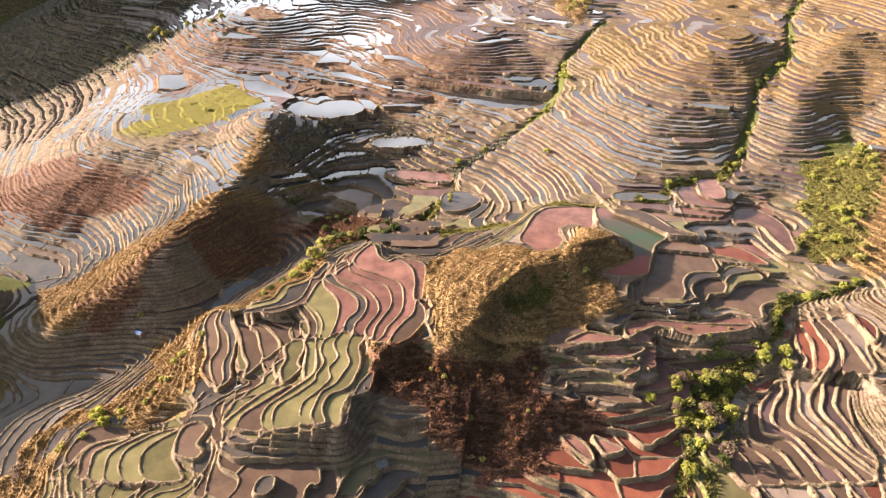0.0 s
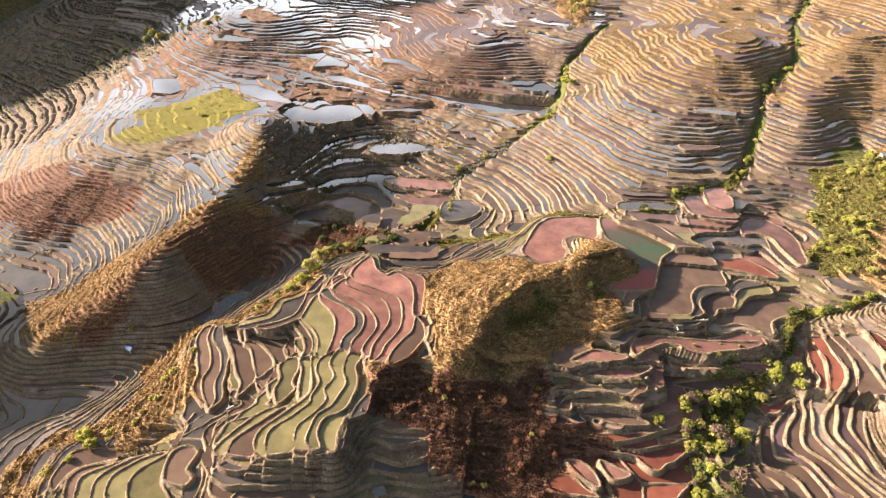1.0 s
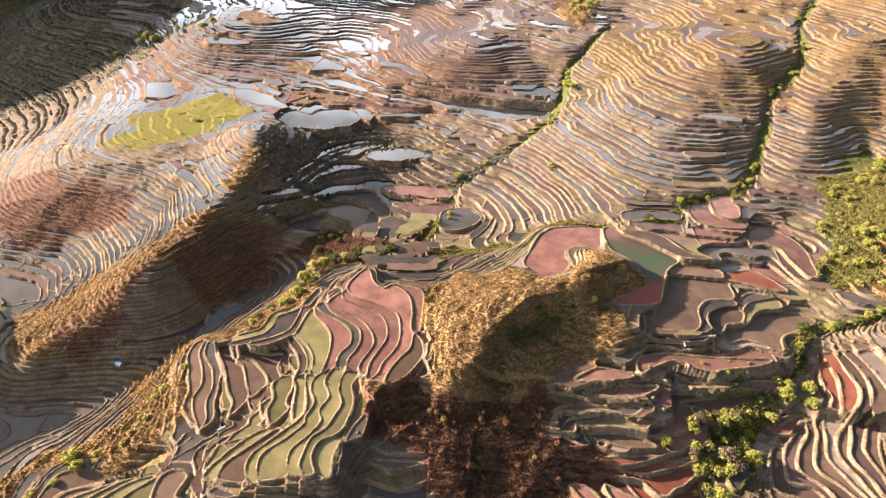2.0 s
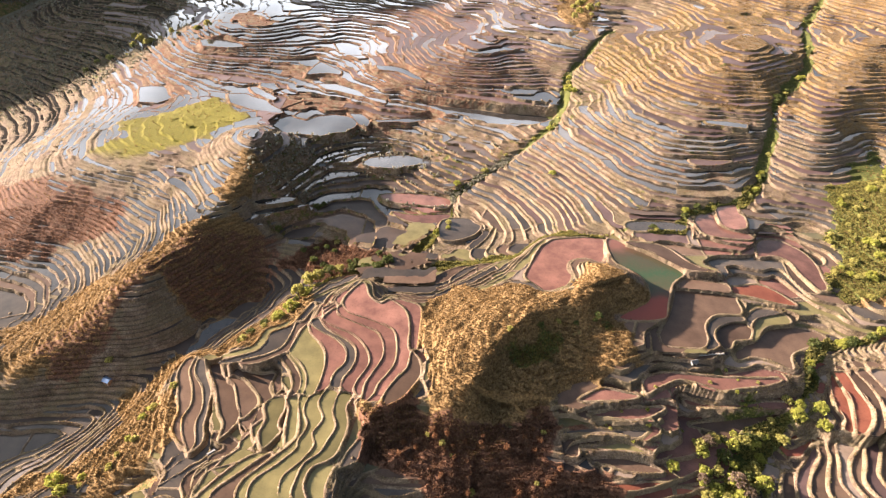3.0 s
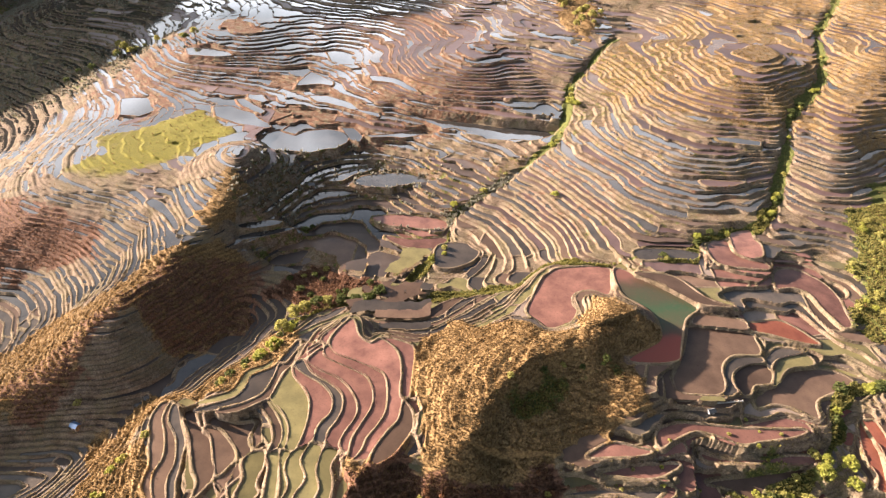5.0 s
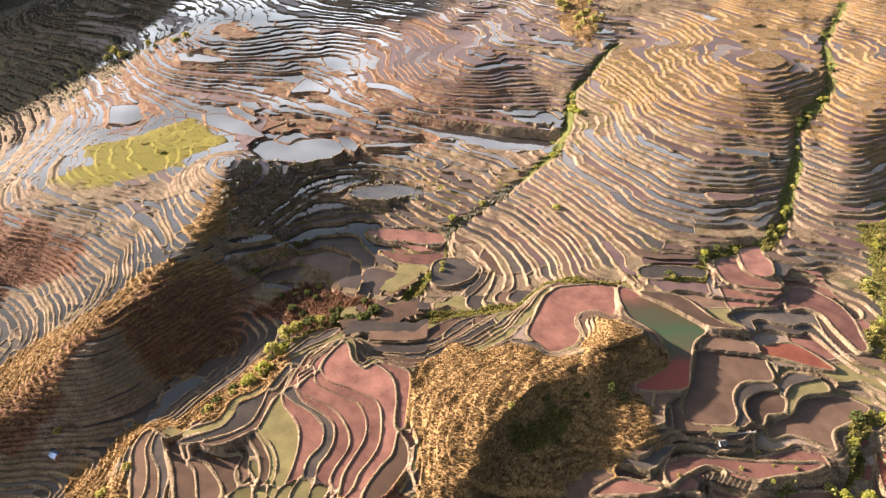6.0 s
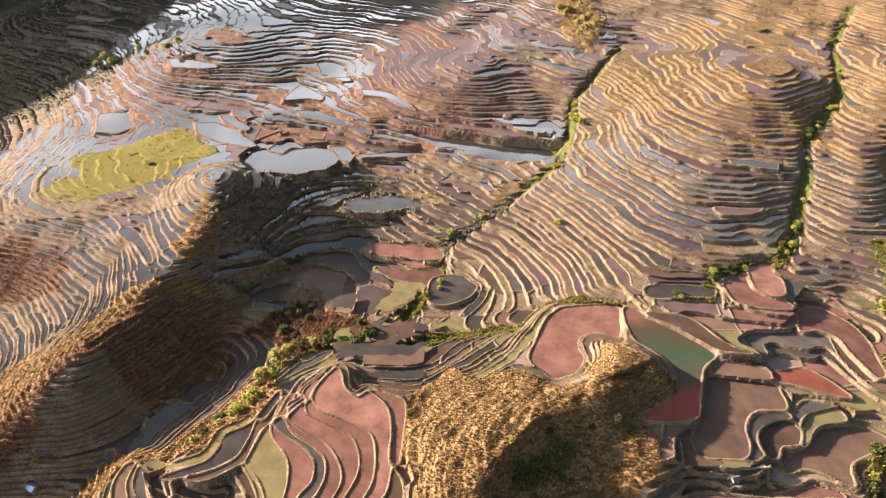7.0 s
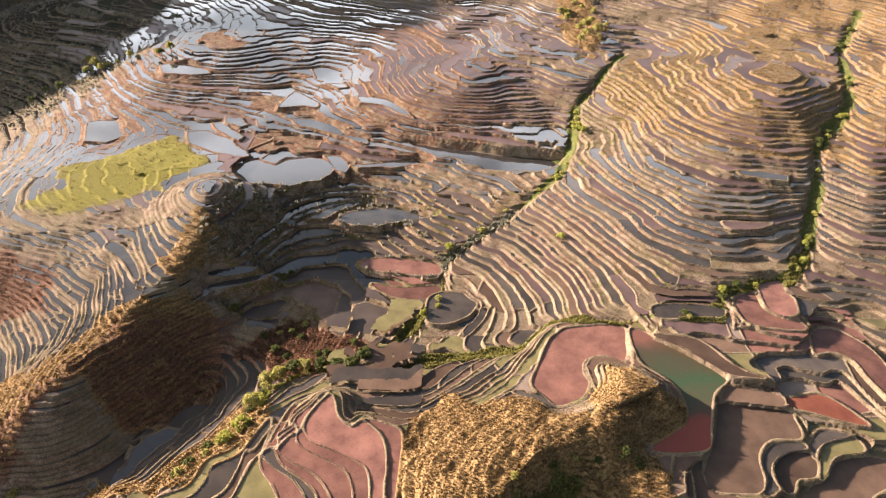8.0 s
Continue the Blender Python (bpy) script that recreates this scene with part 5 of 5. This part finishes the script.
def planting():
    rng = random.Random(5)
    valley_trees = (
        ("tall", -84, 320, 1.5), ("tall", -86, 301, 1.4), ("tall", -79, 326, 1.3), ("dark", -73, 330, 1.2), ("dark", -41, 329, 1.2),
        ("dark", -49, 330, 1.2), ("dark", -34, 335, 1.4), ("dark", -57, 331, 1.1), ("tall", -66, 331, 1.1), ("bush", -88, 289, 1.6),
        ("bush", -94, 282, 1.4), ("bush", -85, 307, 1.5), ("tall", -110, 265, 0.75), ("bush", 112, 553, 1.6), ("bush", 116, 547, 1.2),
        ("dark", 175, 374, 0.7), ("dark", -94, 400, 0.9), ("dark", -90, 406, 0.7), ("dark", -117, 373, 0.9), ("bush", 83, 424, 1.0),
    )
    slope_trees = (
        ("bush", 11, 427, 1.1), ("shrub", -194, 265, 1.0), ("bush", 129, 180, 1.3), ("bush", 127, 197, 1.2), ("bush", 143, 201, 1.1),
        ("shrub", 151, 193, 1.2), ("bush", 111, 189, 1.1), ("bush", 180, 217, 1.4), ("bush", 193, 221, 1.3), ("thicket", 207, 261, 1.2),
        ("thicket", 228, 262, 1.1), ("bush", -185, 189, 1.5), ("bush", -178, 183, 1.2), ("bare", -214, 159, 1.2), ("bare", -211, 154, 0.9),
        ("tall", -347, 691, 1.5), ("tall", -357, 699, 1.3), ("tall", -337, 682, 1.2), ("bare", -179, 304, 0.5), ("shrub", -142, 239, 1.0),
        ("shrub", -151, 229, 1.1),
    )
    for kind, x, y, size in valley_trees + slope_trees:
        plant(kind, x, y, size, rng)
    strewn([(125, 197), (165, 221), (200, 234), (197, 214), (166, 202), (152, 186), (137, 152), (119, 165)], 34, ["bush", "shrub", "shrub", "bush"], 0.5, 1.3, 11)
    strewn([(125, 206), (154, 208), (165, 196), (153, 180), (135, 150), (119, 150), (123, 177)], 42, ["bush", "shrub", "shrub", "bare", "thicket"], 0.5, 1.5, 25)
    strewn([(333, 429), (286, 398), (251, 349), (240, 310), (246, 286), (266, 278), (283, 333), (338, 393)], 84, ["shrub", "shrub", "bush", "shrub"], 0.4, 1.3, 12)
    strewn([(-107, 345), (-84, 375), (-47, 358), (-30, 343), (-59, 323), (-87, 323)], 14, ["shrub", "thicket"], 0.5, 1.0, 13)
    strewn([(17, 205), (54, 211), (66, 202), (54, 189), (79, 177), (61, 168), (26, 155), (6, 160), (0, 182), (-30, 184), (-8, 206)], 48, ["russet", "russet", "russet", "shrub"], 0.35, 0.8, 23)
    strewn([(75, 205), (109, 231), (151, 242), (187, 243), (181, 229), (151, 206), (110, 185)], 18, ["bush", "shrub", "shrub"], 0.2, 0.5, 24)
    along(GULLY_MAIN[3:10], 24, ["bush", "thicket", "shrub"], 0.5, 1.0, 2.0, 14)
    along(GULLY_MAIN[:4], 14, ["thicket", "shrub", "bush"], 0.6, 1.2, 2.5, 15)
    along(GULLY_RIGHT[:5], 16, ["bush", "thicket"], 0.6, 1.1, 2.0, 16)
    along(GULLY_DIAG[1:4] + GULLY_DIAG[5:], 14, ["bush", "shrub"], 0.6, 1.2, 2.0, 17)
    along([(-66, 326), (-83, 315), (-96, 281), (-112, 262)], 14, ["shrub", "bush", "thicket"], 0.6, 1.1, 2.5, 18)
    along([(30, 245), (50, 257), (73, 261), (96, 266)], 7, ["thicket", "shrub"], 0.4, 0.8, 2.0, 19)
    along([(-132, 249), (-155, 228), (-159, 200), (-181, 178), (-209, 165)], 16, ["shrub", "bush", "shrub"], 0.5, 1.0, 5.0, 20)
    strewn([(125, 817), (166, 814), (172, 747), (144, 655), (129, 734)], 20, ["shrub", "tall", "tall"], 1.0, 1.8, 21)
    along([(-272, 700), (-317, 703), (-355, 682), (-391, 649)], 18, ["tall", "dark", "shrub"], 0.8, 1.4, 8.0, 22)


planting()


# ---- huts ----
TIN = plain_material("tin_roof", (0.07, 0.07, 0.07), (0.14, 0.14, 0.14), 1.5, 0.95, 0.1)
MUD_WALL = plain_material("mud_wall", (0.16, 0.11, 0.075), (0.28, 0.2, 0.14), 1.2)
LIME = plain_material("lime_wash", (0.17, 0.16, 0.145), (0.3, 0.28, 0.255), 0.8)
DARK_WOOD = plain_material("dark_wood", (0.03, 0.022, 0.016), (0.07, 0.05, 0.035), 3.0)
BLUE_TIN = plain_material("blue_tin", (0.05, 0.09, 0.17), (0.1, 0.16, 0.27), 1.5, 0.85, 0.15)
CEMENT = plain_material("cement", (0.16, 0.15, 0.14), (0.28, 0.27, 0.25), 1.0)


def box(bm, x0, x1, y0, y1, z0, z1):
    m = Matrix.Translation(((x0 + x1) / 2, (y0 + y1) / 2, (z0 + z1) / 2)) @ Matrix.Diagonal((x1 - x0, y1 - y0, z1 - z0, 1))
    return bmesh.ops.create_cube(bm, size=1, matrix=m)


def gable_roof(bm, half_w, half_d, low, high, thick):
    for side in (-1, 1):
        a = [(-half_w, side * half_d, low), (half_w, side * half_d, low), (half_w, 0, high), (-half_w, 0, high)]
        lower = [bm.verts.new(p) for p in a]
        upper = [bm.verts.new((p[0], p[1], p[2] + thick)) for p in a]
        for n in range(4):
            bm.faces.new((lower[n], lower[(n + 1) % 4], upper[(n + 1) % 4], upper[n]))
        bm.faces.new(upper)
        bm.faces.new(lower[::-1])


def hut(x, y, turn, w, d, tall, wall_mat, roof_mat, label, category="hut", flat=False):
    thing = new(category)
    bm = bmesh.new()
    wall = 0.25
    for x0, x1, y0, y1 in ((-w / 2, w / 2, d / 2 - wall, d / 2), (-w / 2, -w / 2 + wall, -d / 2, d / 2 - wall), (w / 2 - wall, w / 2, -d / 2, d / 2 - wall),
                           (-w / 2 + wall, -0.5, -d / 2, -d / 2 + wall), (0.5, w / 2 - wall, -d / 2, -d / 2 + wall)):
        box(bm, x0, x1, y0, y1, -1.2, tall)
    box(bm, -0.5, 0.5, -d / 2, -d / 2 + wall, min(1.95, tall - 0.2), tall)
    part("wall", bm, wall_mat, thing)
    bm = bmesh.new()
    if flat:
        box(bm, -w / 2 - 0.35, w / 2 + 0.35, -d / 2 - 0.35, d / 2 + 0.35, tall, tall + 0.22)
    else:
        gable_roof(bm, w / 2 + 0.4, d / 2 + 0.45, tall - 0.15, tall + 0.35 * d, 0.08)
    part("roof", bm, roof_mat, thing)
    bm = bmesh.new()
    box(bm, -0.5, 0.5, -d / 2 + 0.08, -d / 2 + 0.14, 0, min(1.95, tall - 0.2))
    part("door", bm, DARK_WOOD, thing)
    thing.matrix_basis = pose(x, y, height(x, y) + 0.1, 0, 0, turn)
    return tagged(thing, label, category, "huts among the fields")


hut(-23.6, 150.1, 25, 4.6, 3.6, 2.3, MUD_WALL, TIN, "small field hut with a grey tin roof on a dark terrace")
hut(134.5, 242.8, 15, 3.0, 2.4, 2.2, LIME, TIN, "small lime-washed field hut beside the pools")
hut(-98.8, 450.2, 10, 4.2, 3.4, 2.4, MUD_WALL, TIN, "small mud-walled hut below the bright pool")
hut(-104.7, 193.4, 40, 3.2, 2.6, 2.1, MUD_WALL, TIN, "tiny field hut on a terrace bank")
hut(-191.8, 254.5, -20, 4.0, 3.0, 2.2, MUD_WALL, BLUE_TIN, "small hut with a blue tin roof in the shaded valley")
hut(335.1, 409.2, -15, 9.0, 6.0, 3.2, MUD_WALL, TIN, "grey-roofed farm building on the grassy knoll", "farm building", flat=True)
hut(343.6, 389.4, -15, 5.0, 4.0, 2.8, LIME, TIN, "lime-washed shed on the grassy knoll", "shed", flat=True)


def weir():
    """A low cement weir with a row of short posts."""
    thing = new("weir")
    bm = bmesh.new()
    box(bm, 0, 17, -0.3, 0.3, -1.5, 0.35)
    part("sill", bm, CEMENT, thing)
    bm = bmesh.new()
    box(bm, -0.14, 0.14, -0.14, 0.14, 0.35, 1.1)
    bmesh.ops.bevel(bm, geom=list(bm.edges), offset=0.05, segments=1, affect="EDGES")
    first = part("post", bm, LIME, thing, "short white post", pose(0.6, 0, 0))
    for n in range(1, 9):
        other = part("post", first.data, LIME, thing, "short white post", pose(0.6 + 1.95 * n, 0, 0))
    thing.matrix_basis = pose(135, 246, height(140, 247) + 0.5, 0, 0, 8)
    return tagged(thing, "low cement weir with a row of short white posts", "weir")


weir()
